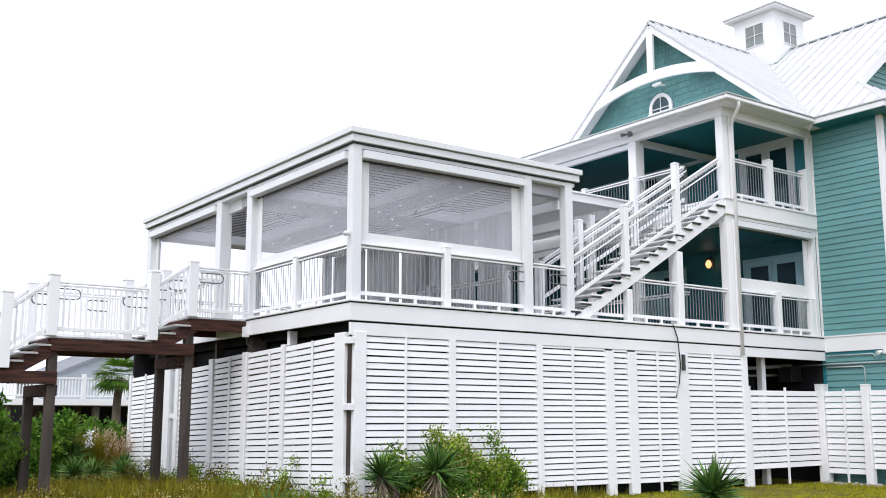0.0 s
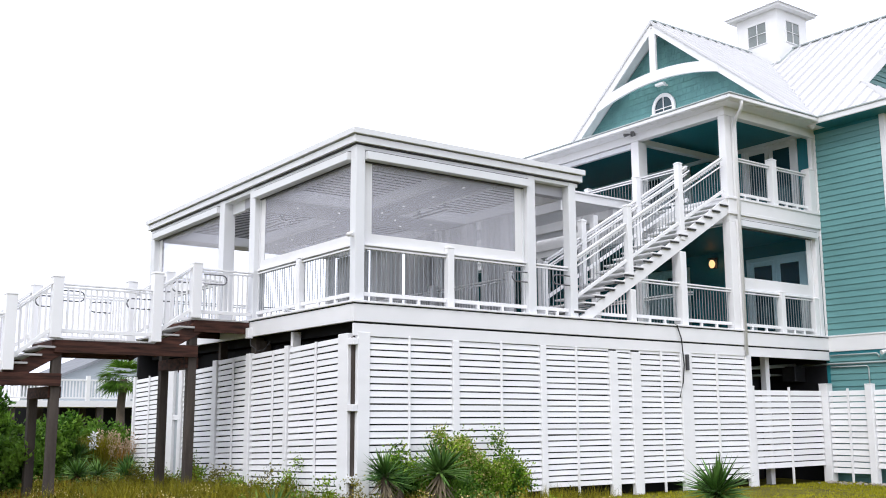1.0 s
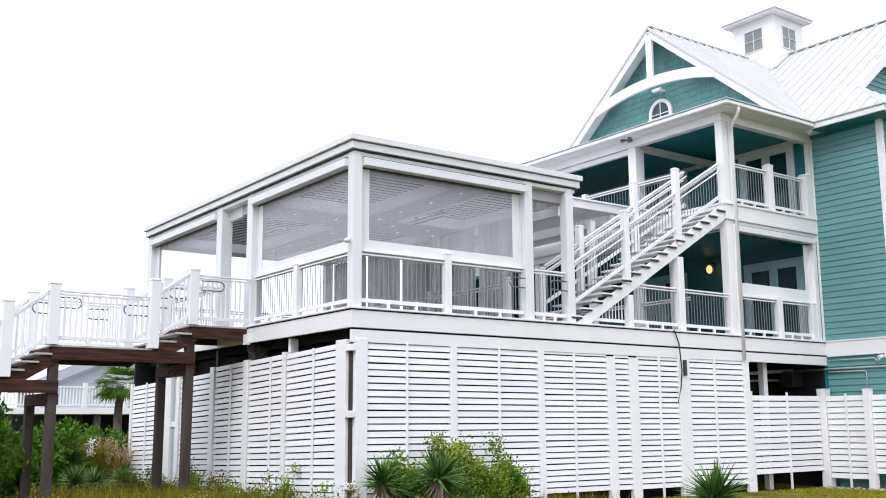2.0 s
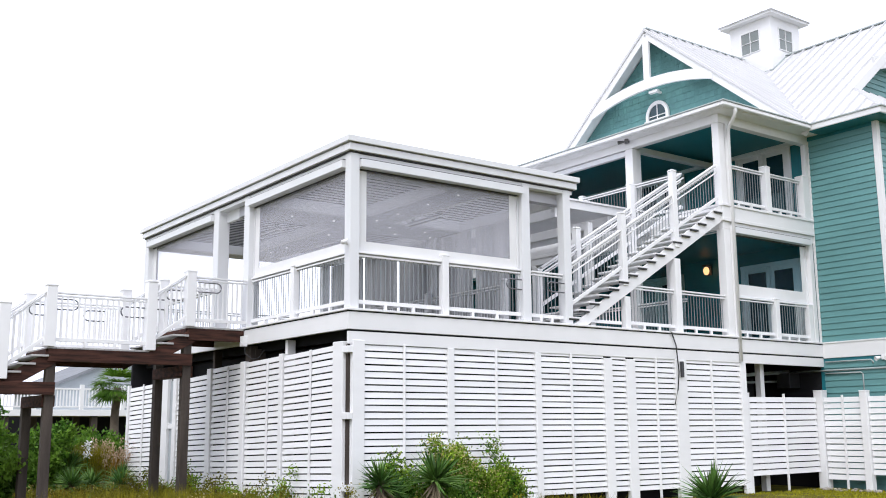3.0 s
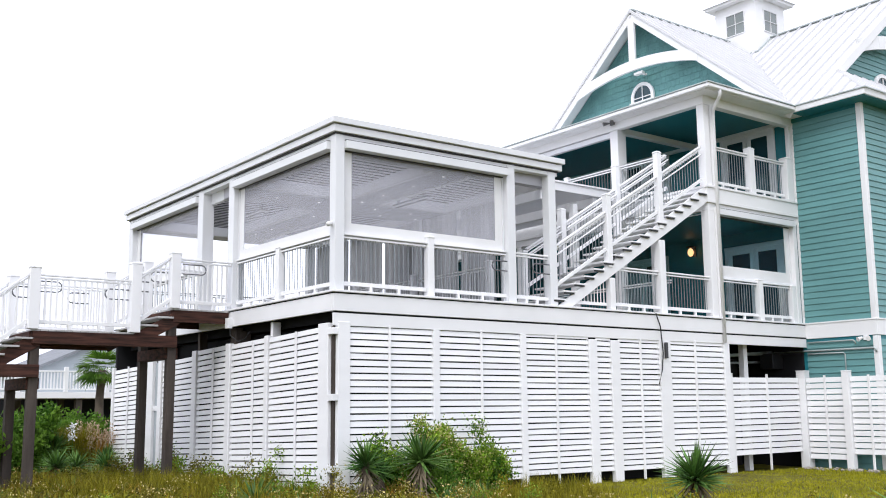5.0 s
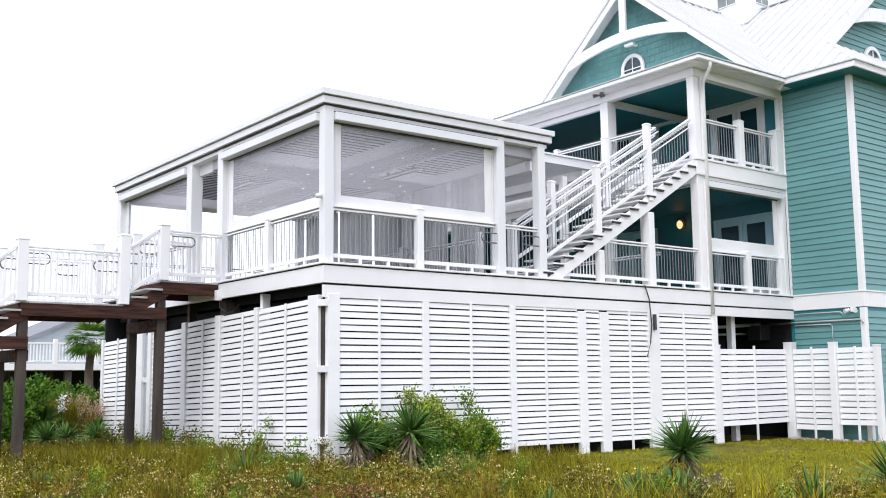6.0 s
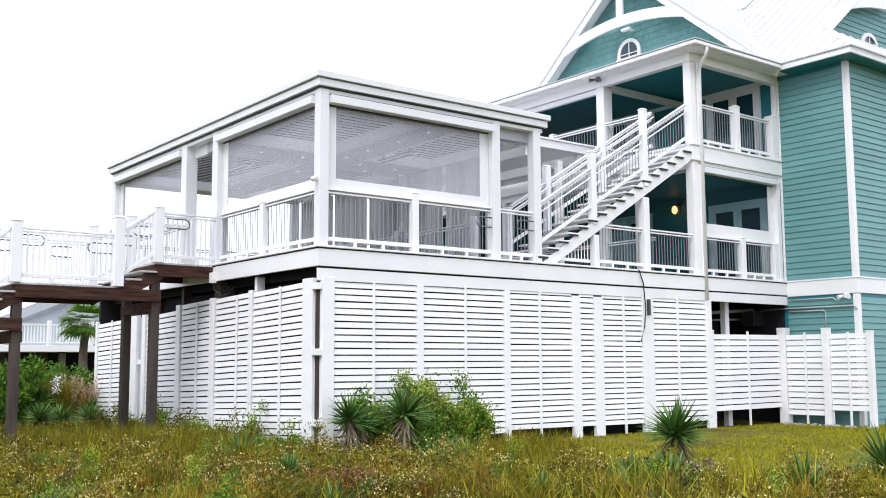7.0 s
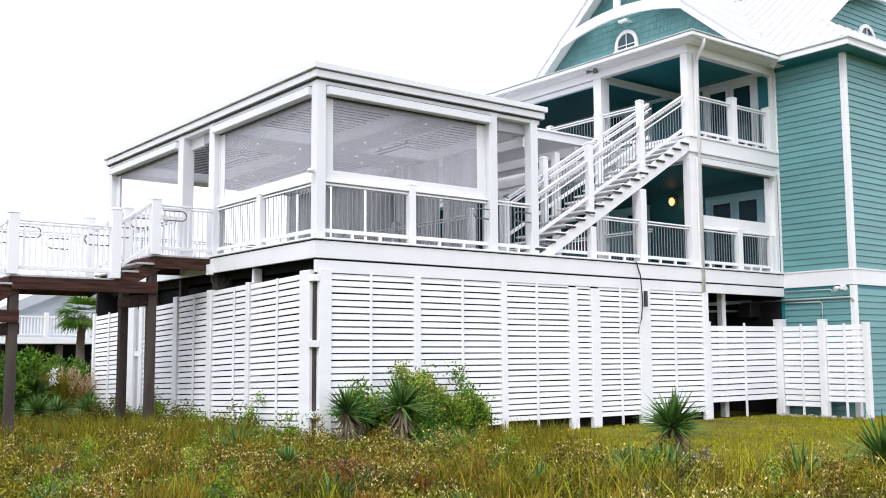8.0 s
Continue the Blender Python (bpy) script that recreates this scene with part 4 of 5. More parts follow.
for ax in "xy":
    def cb(name, u0, z0, u1, z1, o, m, par):
        if ax == "x":
            return block(name, (RX - CW - o, CY + u0, z0), (RX - CW + 0.01, CY + u1, z1), m, par)
        return block(name, (RX + u0, CY - CW - o, z0), (RX + u1, CY - CW + 0.01, z1), m, par)
    win = cb("window", -0.37, CZ - 1.1, 0.35, CZ - 0.36, 0.004, SKY_GLASS, cup)
    for u0, z0, u1, z1 in ((-0.4, CZ - 1.13, -0.37, CZ - 0.33), (0.35, CZ - 1.13, 0.38, CZ - 0.33), (-0.37, CZ - 0.36, 0.35, CZ - 0.33), (-0.37, CZ - 1.13, 0.35, CZ - 1.1), (-0.02, CZ - 1.1, 0.0, CZ - 0.36), (-0.37, CZ - 0.74, 0.35, CZ - 0.72)):
        cb("frame", u0, z0, u1, z1, 0.03, WHITE, win)


# ---------------------------------------------------------------- stair and landings to the dunes
LY0, LY1 = 4.3, 5.85
L2, L3 = -0.55, -1.18
walkway = thing("timber_stair", (-2.5, 5, GZ), "dark timber stair with landings leading off the deck", "staircase")
def landing(x0, x1, z):
    n = int((x1 - x0) / 0.145)
    for i in range(n):
        block("plank", (x0 + i * (x1 - x0) / n, LY0 - 0.03, z - 0.035), (x0 + (i + 1) * (x1 - x0) / n - 0.006, LY1 + 0.03, z), DECKING, walkway, bevel=0.004)
    for y in (LY0, LY1):
        block("joist", (x0, y - 0.03, z - 0.28), (x1, y + 0.03, z - 0.037), TIMBER, walkway)
    block("joist", (x0 - 0.03, LY0 + 0.03, z - 0.28), (x0 + 0.03, LY1 - 0.03, z - 0.037), TIMBER, walkway)


def flight(x_top, z_top, x_bot, z_bot, n):
    for i in range(1, n):
        x = x_top + (x_bot - x_top) * (i - 0.5) / (n - 0.5) * 1.0
        z = z_top + (z_bot - z_top) * i / n
        block("tread", (x - 0.17, LY0 - 0.05, z - 0.04), (x + 0.17, LY1 + 0.05, z), DECKING, walkway)
    for y in (LY0 + 0.02, LY1 - 0.02):
        beam("stringer", (x_top + 0.1, y, z_top - 0.2), (x_bot - 0.05, y, z_bot - 0.2), 0.045, 0.26, TIMBER, walkway)


landing(-1.3, -0.06, -0.02)
landing(-4.06, -2.1, L2)
landing(-6.4, -4.95, L3)
flight(-1.3, -0.02, -2.1, L2, 3)
flight(-4.06, L2, -4.95, L3, 4)
beam("joist", (-4.05, LY0 - 0.02, L2 - 0.16), (-1.2, LY0 - 0.02, L2 - 0.16), 0.06, 0.24, TIMBER, walkway)
beam("joist", (-6.3, LY0 - 0.02, L3 - 0.16), (-3.9, LY0 - 0.02, L3 - 0.16), 0.06, 0.24, TIMBER, walkway)
for x, y, top in ((-1.28, LY0, -0.06), (-1.28, LY1, -0.06), (-3.98, LY0, L2 - 0.04), (-3.98, LY1, L3 - 0.1), (-6.3, LY0, L3 - 0.04)):
    block("support_post", (x - 0.085, y + 0.02, GZ), (x + 0.085, y + 0.19, top - 0.22), PILE, walkway, "grey weathered square pile")
block("cross_beam", (-1.42, LY0 + 0.06, L2 - 0.5), (-1.14, LY1 + 0.06, L2 - 0.28), TIMBER, walkway)
block("cross_beam", (-4.1, LY0 + 0.06, L3 - 0.5), (-3.86, LY1 + 0.06, L3 - 0.28), TIMBER, walkway)
WL = "white vinyl railing with square bars on the timber stair"
for y in (LY0, LY1):
    for x, z, h in ((-1.28, -0.02, 1.17), (-2.1, L2, 1.42), (-4.06, L2, 1.2), (-4.88, L3, 1.44), (-6.3, L3, 1.2)):
        newel((x, y, z), h, 0.2, label="white square stair post with a flat cap")
    railing((-1.18, y, -0.02), (-0.02, y, -0.02), WL, 1.05, 0.11, 0.034, bars=VINYL, group="timber stair railings")
    railing((-2.02, y, L2 + 0.1), (-1.36, y, 0.02), WL, 1.05, 0.11, 0.034, bars=VINYL, group="timber stair railings", feet=False)
    railing((-3.96, y, L2), (-2.2, y, L2), WL, 1.05, 0.11, 0.034, bars=VINYL, group="timber stair railings")
    railing((-4.8, y, L3 + 0.12), (-4.14, y, L2 + 0.02), WL, 1.05, 0.11, 0.034, bars=VINYL, group="timber stair railings", feet=False)
    railing((-6.2, y, L3), (-4.98, y, L3), WL, 1.05, 0.11, 0.034, bars=VINYL, group="timber stair railings")


def loop_rail(x, y, z, sgn, reach=0.34, gap=0.2):
    """A handrail end that turns back on itself."""
    pts = [(x, y, z), (x + sgn * reach * 0.75, y, z)]
    for k in range(1, 8):
        a = math.pi / 2 - k * math.pi / 8
        pts.append((x + sgn * (reach * 0.75 + gap / 2 * math.cos(a)), y, z - gap / 2 + gap / 2 * math.sin(a)))
    pts += [(x + sgn * reach * 0.75, y, z - gap), (x, y, z - gap)]
    t = thing("handrail_loop", (x, y, z), "grey aluminium handrail end bent back in a loop", "handrail", "handrail loops")
    part("bar", rod_bm(pts, 0.014), STEEL, t, smooth=True)


loop_rail(-3.95, LY0 + 0.09, L2 + 0.93, 1, 0.45)
loop_rail(-2.2, LY0 + 0.09, L2 + 0.86, -1, 0.5)
loop_rail(-3.0, LY0 + 0.09, L2 + 0.74, -1, 0.4)
loop_rail(-1.15, LY0 - 0.1, 0.9, 1, 0.55)
loop_rail(-4.1, LY0 + 0.09, L2 + 0.8, -1, 0.3)
loop_rail(-1.4, LY0 + 0.09, 0.72, -1, 0.35)
loop_rail(-1.75, LY0 + 0.09, 0.5, -1, 0.3)
loop_rail(4.1, 0.0, 0.86, -1, 0.4)
loop_rail(5.28, 0.0, 0.88, -1, 0.5)
# junction box with a cable at the deck edge
t = thing("junction_box", (-0.1, 4.2, -0.3), "small white junction box with a drooping cable", "electrical box")
block("box", (-0.16, 4.1, -0.4), (-0.05, 4.24, -0.18), VINYL, t)
part("cable", rod_bm([(-0.1, 4.12, -0.4), (-0.11, 4.08, -0.55), (-0.02, 3.9, -0.68), (0.03, 3.7, -0.66), (0.06, 3.5, -0.5)], 0.012), RUBBER, t)


# ---------------------------------------------------------------- planting
def blades(name, spots, material, label, category, rng, h=(0.2, 0.5), w=0.012, lean=0.35, per=1, kind="stuff"):
    """Many bent blades as one mesh; spots are (x, y, height factor)."""
    vs, fs = [], []
    for x, y, k in spots:
        for _ in range(per):
            hh = rng.uniform(*h) * k
            a = rng.uniform(0, math.tau)
            b = a + math.pi / 2
            l = rng.uniform(0.05, lean) * hh
            bx, by = x + rng.uniform(-0.05, 0.05), y + rng.uniform(-0.05, 0.05)
            ww = w * rng.uniform(0.7, 1.4)
            dx, dy = math.cos(b) * ww / 2, math.sin(b) * ww / 2
            lx, ly = math.cos(a) * l, math.sin(a) * l
            i = len(vs)
            z = GZ - 0.02
            vs += [(bx - dx, by - dy, z), (bx + dx, by + dy, z), (bx + dx * 0.8 + lx * 0.35, by + dy * 0.8 + ly * 0.35, z + hh * 0.6), (bx - dx * 0.8 + lx * 0.35, by - dy * 0.8 + ly * 0.35, z + hh * 0.6), (bx + lx, by + ly, z + hh)]
            fs += [(i, i + 1, i + 2, i + 3), (i + 3, i + 2, i + 4)]
    me = bpy.data.meshes.new(name)
    me.from_pydata(vs, [], fs)
    me.materials.append(material)
    return tagged(place(new(name, me), Matrix.Identity(4)), label, category, kind=kind)


def leaf_quads(vs, fs, c, size, rng, out=None):
    """One small pointed leaf, folded along its middle."""
    d = Vector((rng.gauss(0, 1), rng.gauss(0, 1), rng.gauss(0.3, 0.8)))
    if out:
        d = d + Vector(out) * 1.2
    d.normalize()
    s = d.cross(Vector((rng.gauss(0, 1), rng.gauss(0, 1), rng.gauss(0, 1)))).normalized()
    c = Vector(c)
    i = len(vs)
    vs += [tuple(c), tuple(c + d * size * 0.5 + s * size * 0.25), tuple(c + d * size), tuple(c + d * size * 0.5 - s * size * 0.25)]
    fs += [(i, i + 1, i + 2), (i, i + 2, i + 3)]


def leaf_mesh(name, vs, fs, material):
    me = bpy.data.meshes.new(name)
    me.from_pydata(vs, [], fs)
    me.materials.append(material)
    return me


def wild(x, y):
    """True where the ground is left wild, False on the mown lawn."""
    if x < 0.0 or y < -8.6 + 0.4 * noise.noise((x, y, 5)):
        return True
    return x < 1.45 + 0.9 * noise.noise((x * 0.7, y * 0.7, 3)) + 0.5 * max(0.0, y + 3)


def in_view(x, y):
    """Rough wedge of ground before the house."""
    dx, dy = x + 9.27, y + 15.56
    d = math.hypot(dx, dy)
    a = math.degrees(math.atan2(dx, dy))
    return 5.5 < d < 45 and 8 < a < 68


rng = random.Random(11)
lawn, wild_g, dry_g, weeds, flowers, rusty = [], [], [], [], [], []
for _ in range(150000):
    x, y = rng.uniform(-9, 22), rng.uniform(-13, 20)
    if not in_view(x, y):
        continue
    inside = x > 0.05 and y > 0.02
    if inside or (x > HX and y > HY):
        continue
    d = math.hypot(x + 9.27, y + 15.56)
    n1 = noise.noise((x * 0.45, y * 0.45, 0.0)) * 1.3
    n2 = noise.noise((x * 0.9, y * 0.9, 7.0))
    if wild(x, y):
        if rng.random() > 12.0 / max(d, 6):
            continue
        tall = max(0.35, 0.8 + 0.8 * n1 + 0.35 * noise.noise((x * 1.7, y * 1.7, 2.0)))
        if d < 11:
            tall *= 0.8
        r = rng.random()
        if n2 > 0.22:
            (dry_g if r < 0.5 else wild_g).append((x, y, tall))
        elif n2 < 0.1 and r < 0.7:
            weeds.append((x, y, tall * 0.9))
        else:
            (wild_g if r < 0.55 else dry_g if r < 0.68 else weeds).append((x, y, tall))
        if n2 < 0.15 and rng.random() < 0.13 * max(0.0, 0.35 + 2.2 * noise.noise((x * 1.1, y * 1.1, 11.0))):
            flowers.append((x, y, tall))
    else:
        lawn.append((x, y, 1.0))
blades("lawn_grass", lawn, LAWN, "short mown yellow-green lawn grass", "grass", rng, (0.03, 0.08), 0.012, 0.8, per=4)
blades("wild_grass", wild_g, WILD, "knee-high green wild dune grass", "grass", rng, (0.14, 0.36), 0.011, 0.7, per=4)
blades("dry_grass", dry_g, DRY, "dry yellow and rust dune grass", "grass", rng, (0.14, 0.4), 0.008, 0.7, per=4)
long_g = [(rng.uniform(-2.5, 3.2), 0, 0) for _ in range(420)]
long_g = [(x, -9.6 + rng.random() * 2.6 - 0.25 * x * (x > 1), rng.uniform(0.7, 1.2)) for x, _, _ in long_g if rng.random() < 0.8]
blades("long_grass", long_g, WILD, "long arching pale green dune grass", "grass", rng, (0.3, 0.62), 0.013, 1.1, per=5)
blades("dry_stalks", [(x + 0.1, y, k) for x, y, k in long_g], DRY, "dry bent straw-coloured stalks", "grass", rng, (0.3, 0.52), 0.008, 1.1, per=1)
mound = random.Random(23)
soft = [(mound.gauss(-1.75, 0.6), mound.gauss(2.3, 1.7), mound.uniform(0.5, 1.0)) for _ in range(1700)]
soft += [(mound.gauss(-3.3, 0.5), mound.gauss(3.2, 0.9), mound.uniform(0.5, 1.0)) for _ in range(600)]
soft = [(x, y, k) for x, y, k in soft if x < -0.35]
blades("soft_grass", soft, GOLD, "soft olive-gold mound of fine grass", "grass", mound, (0.3, 0.66), 0.008, 0.9, per=6)
tall_g = [(mound.gauss(cx, sx), mound.gauss(cy, sy), mound.uniform(0.6, 1.1)) for cx, cy, sx, sy, k in ((3.1, -2.1, 0.5, 0.35, 420), (1.7, -3.6, 0.6, 0.5, 420), (0.2, -5.2, 0.6, 0.5, 300), (-4.3, -2.6, 0.5, 0.6, 260)) for _ in range(k)]
blades("golden_grass", tall_g, GOLD, "tall soft golden-olive grass before the bush", "grass", mound, (0.25, 0.5), 0.009, 0.8, per=6)
# tussocks: dense rooted clumps with bare gaps between them
tuft = random.Random(51)
KIND_SPOTS = {0: [], 1: [], 2: [], 3: []}
for _ in range(420):
    cx, cy = tuft.uniform(-7.0, 4.5), tuft.uniform(-11.0, 6.0)
    if not (in_view(cx, cy) and wild(cx, cy)) or (cx > -0.4 and cy > -1.0):
        continue
    k = tuft.choice((0, 0, 1, 1, 2, 2, 3))
    size = tuft.uniform(0.6, 1.15)
    for _ in range(26):
        a, q = tuft.uniform(0, math.tau), tuft.random() * 0.16 * size
        KIND_SPOTS[k].append((cx + q * math.cos(a), cy + q * math.sin(a), size * tuft.uniform(0.7, 1.1)))
for k, (m, lab) in enumerate(((WILD, "tussocks of yellow-green dune grass"), (GOLD, "tussocks of dark olive dune grass"), (DRY, "tussocks of dry orange-brown grass"), (YUCCA, "tussocks of fresh green broad-bladed grass"))):
    blades("tussocks", KIND_SPOTS[k], m, lab, "grass", tuft, (0.22, 0.46), 0.02 if k == 3 else 0.011, 1.1, per=3)
# leafy weeds and small cream blossom heads
vs, fs = [], []
for x, y, k in weeds:
    h = rng.uniform(0.15, 0.4) * k
    for _ in range(6):
        leaf_quads(vs, fs, (x + rng.gauss(0, 0.08), y + rng.gauss(0, 0.08), GZ + h * rng.uniform(0.2, 1.0)), rng.uniform(0.03, 0.085), rng)
tagged(place(new("weeds", leaf_mesh("weeds", vs, fs, WEED)), Matrix.Identity(4)), "low leafy olive-green weeds among the dune grass", "weeds", kind="stuff")
vs, fs = [], []
for x, y, k in flowers:
    h = rng.uniform(0.2, 0.4) * k
    for _ in range(8):
        leaf_quads(vs, fs, (x + rng.gauss(0, 0.06), y + rng.gauss(0, 0.06), GZ + h + rng.gauss(0, 0.025)), rng.uniform(0.02, 0.042), rng, (0, 0, 1))
tagged(place(new("blossoms", leaf_mesh("blossoms", vs, fs, BLOSSOM)), Matrix.Identity(4)), "small cream blossom heads of the dune weeds", "flowers", kind="stuff")
vs, fs = [], []
for cx, cy in ((-2.4, -5.0), (-2.7, -4.6), (-1.9, -5.5)):
    for _ in range(500):
        leaf_quads(vs, fs, (cx + rng.gauss(0, 0.22), cy + rng.gauss(0, 0.22), GZ + rng.uniform(0.02, 0.32)), rng.uniform(0.02, 0.05), rng)
tagged(place(new("rusty_weeds", leaf_mesh("rusty_weeds", vs, fs, RUST)), Matrix.Identity(4)), "patch of rust-red weeds", "weeds", kind="stuff")


def yucca(at, size, trunk, seed, dead=40, n=120, label="spiky green yucca with a skirt of dead blades"):
    """A rosette of stiff tapering blades on a short trunk, with dead blades hanging below."""
    g = random.Random(seed)
    x, y, z = at
    t = thing("yucca", at, label, "yucca", "yuccas")
    if trunk > 0.05:
        part("trunk", rod_bm([(x, y, z - 0.05), (x + 0.02, y, z + trunk * 0.5), (x, y + 0.01, z + trunk)], [0.09, 0.08, 0.07], 10), BARK, t)
    for kind, count in (("rosette", n), ("dead_skirt", dead)):
        vs, fs = [], []
        for i in range(count):
            a = g.uniform(0, math.tau)
            el = math.asin(g.uniform(-0.25, 1.0)) if kind == "rosette" else g.uniform(-1.35, -0.5)
            l = size * g.uniform(0.75, 1.08) * (1.0 if kind == "rosette" else 0.75)
            d = Vector((math.cos(a) * math.cos(el), math.sin(a) * math.cos(el), math.sin(el)))
            s = Vector((-math.sin(a), math.cos(a), 0))
            u = s.cross(d)
            c = Vector((x, y, z + trunk)) + d * 0.04 - Vector((0, 0, g.uniform(0, 0.1) if kind == "rosette" else g.uniform(0.02, max(0.04, trunk * 0.6))))
            w = size * 0.042 * g.uniform(0.8, 1.2)
            sag = Vector((0, 0, -size * (g.uniform(0.0, 0.12) if kind == "rosette" else 0.1)))
            k = len(vs)
            for f, wk, sg in ((0, 0.7, 0), (0.45, 1.0, 0.3), (1.0, 0.04, 1.0)):
                p = c + d * l * f + sag * sg
                vs += [tuple(p - s * w * wk), tuple(p - u * w * 0.5 * wk), tuple(p + s * w * wk)]
            for r in (0, 3):
                fs += [(k + r, k + r + 1, k + r + 4, k + r + 3), (k + r + 1, k + r + 2, k + r + 5, k + r + 4)]
        if vs:
            part(kind, leaf_mesh(kind, vs, fs, YUCCA if kind == "rosette" else DEADLEAF), None, t, "" if kind == "rosette" else "brown dead hanging blades")
    return t


yucca((0.0, -1.05, GZ), 0.48, 0.72, 1, 60, 130, "green yucca on a thin trunk by the slat wall")
yucca((0.38, -0.9, GZ), 0.42, 0.55, 11, 20, 90, "green yucca leaning against the bush")
yucca((1.0, -1.25, GZ), 0.6, 0.76, 2, 110, 150, "tall green yucca with a thick skirt of dead blades")
yucca((3.0, -5.5, GZ), 0.6, 0.56, 3, 170, 170, "stout green yucca with a thick skirt of dead blades")
yucca((3.3, -5.85, GZ), 0.62, 0.16, 33, 110, 0, "withered grey yucca with drooping dead blades")
yucca((2.75, -6.1, GZ), 0.5, 0.14, 34, 90, 0, "withered grey yucca with drooping dead blades")
yucca((-1.65, -0.35, GZ), 0.5, 0.14, 4, 10, 90, "small pale green yucca in the wild grass")
yucca((-2.57, -3.6, GZ), 0.36, 0.2, 5, 6, 90, "small fresh green yucca in the wild grass")
yucca((1.05, -8.9, GZ), 0.5, 0.16, 6, 10, 80, "low green yucca in the wild grass")
yucca((2.6, -9.1, GZ), 0.7, 0.3, 7, 20, 150, "large green yucca at the lawn edge")
yucca((-1.5, -7.3, GZ), 0.45, 0.06, 8, 8, 70, "low green yucca in the wild grass")
yucca((0.45, -6.9, GZ), 0.5, 0.1, 18, 8, 90, "low green yucca in the wild grass")
yucca((1.2, -6.9, GZ), 0.5, 0.1, 19, 8, 90, "low green yucca in the wild grass")
yucca((1.25, -2.2, GZ), 0.45, 0.06, 9, 6, 80, "low green yucca in the wild grass")
yucca((1.75, -2.0, GZ), 0.42, 0.06, 10, 6, 70, "low green yucca in the wild grass")
for i, (x, y, size, h) in enumerate(((-1.6, 11.0, 0.58, 0.72), (-0.5, 10.4, 0.5, 0.42), (-0.8, 9.4, 0.5, 0.3), (-1.95, 9.6, 0.5, 0.35), (-1.3, 10.2, 0.5, 0.3))):
    yucca((x, y, GZ), size, h, 20 + i, 20, 130, "dark green yucca beside the timber stair")


def shrub(name, at, rx, ry, h, n, leaf, material, seed, label, flowers=0, base=0.0, spikes=0, stems=14, group="shrubs", spread=0.1):
    """A shrub: forked stems carrying many leaf clumps with gaps between them."""
    g = random.Random(seed)
    x, y, z = at
    t = thing(name, at, label, "shrub", group)
    vs, fs, fv, ff = [], [], [], []
    tips = []
    for i in range(stems):
        a = g.uniform(0, math.tau)
        r = math.sqrt(g.random())
        tip = Vector((x + rx * r * math.cos(a), y + ry * r * math.sin(a), z + base + (h - base) * g.uniform(0.45, 1.0) * (1 - 0.45 * r)))
        tips.append(tip)
        mid = Vector((x, y, z)).lerp(tip, 0.5) + Vector((g.gauss(0, 0.08), g.gauss(0, 0.08), 0.1))
        part("stem", rod_bm([(x + g.gauss(0, 0.05), y + g.gauss(0, 0.05), z - 0.05), mid, tip], [0.02, 0.014, 0.005], 5), BARK, t)
    for _ in range(spikes):
        b = g.choice(tips)
        tips.append(b + Vector((g.gauss(0, 0.15), g.gauss(0, 0.15), g.uniform(0.15, 0.45))))
    for i in range(n):
        b = g.choice(tips)
        k = g.random() ** 0.6
        c = Vector((x, y, z + base * 0.5)).lerp(b, 0.35 + 0.65 * k) + Vector((g.gauss(0, spread), g.gauss(0, spread), g.gauss(0, spread * 0.8)))
        c.z = max(c.z, z + 0.03)
        leaf_quads(vs, fs, c, leaf * g.uniform(0.6, 1.3), g, (0, 0, 0.5))
        if flowers and g.random() < flowers:
            for _ in range(3):
                leaf_quads(fv, ff, c + Vector((g.gauss(0, 0.02), g.gauss(0, 0.02), 0.03)), 0.03, g, (0, 0, 1))
    part("foliage", leaf_mesh("foliage", vs, fs, material), None, t)
    if fv:
        part("blossom", leaf_mesh("blossom", fv, ff, BLOSSOM), None, t, "small cream flowers")


shrub("flowering_bush", (1.75, -0.7, GZ), 0.5, 0.36, 1.58, 14000, 0.06, BUSH, 31, "upright green bush thick with small cream flowers by the wall", 0.22, 0.15, 2, 18)
shrub("flowering_bush", (2.35, -0.75, GZ), 0.6, 0.4, 1.15, 14000, 0.06, BUSH, 32, "bright green rounded bush with small cream flowers by the slat wall", 0.07, 0.1, 1, 18)
shrub("flowering_bush", (3.05, -0.65, GZ), 0.55, 0.35, 0.95, 8000, 0.06, BUSH, 37, "low green end of the bush by the slat wall", 0.03, 0.1, 3, 14)
shrub("flowering_bush", (0.65, -0.65, GZ), 0.42, 0.3, 1.2, 7000, 0.07, BUSH, 36, "leafy green bush between the yuccas", 0.05, 0.1, 2)
shrub("flowering_bush", (1.4, -1.3, GZ), 0.5, 0.35, 0.75, 5000, 0.06, DARKBUSH, 38, "low dark green bush at the foot of the yucca", 0.02, 0.05, 2)
for i, (x, y, rx, h) in enumerate(((-5.2, 9.5, 1.5, 2.2), (-3.4, 11.5, 1.4, 2.4), (1.5, 20.0, 1.6, 2.2), (-4.6, 6.4, 0.9, 1.5), (-2.0, 12.2, 0.65, 2.3), (-1.4, 12.6, 0.5, 1.9), (-2.3, 10.8, 0.45, 1.5), (-6.5, 12.0, 1.8, 2.2), (3.6, 22.5, 1.6, 2.0), (-0.5, 18.0, 1.8, 2.2))):
    shrub("dune_shrub", (x, y, GZ), rx, rx, h, 5200, 0.13, DARKBUSH, 40 + i, "dense dark green dune shrub beside the house", 0.0, 0.1, 3)


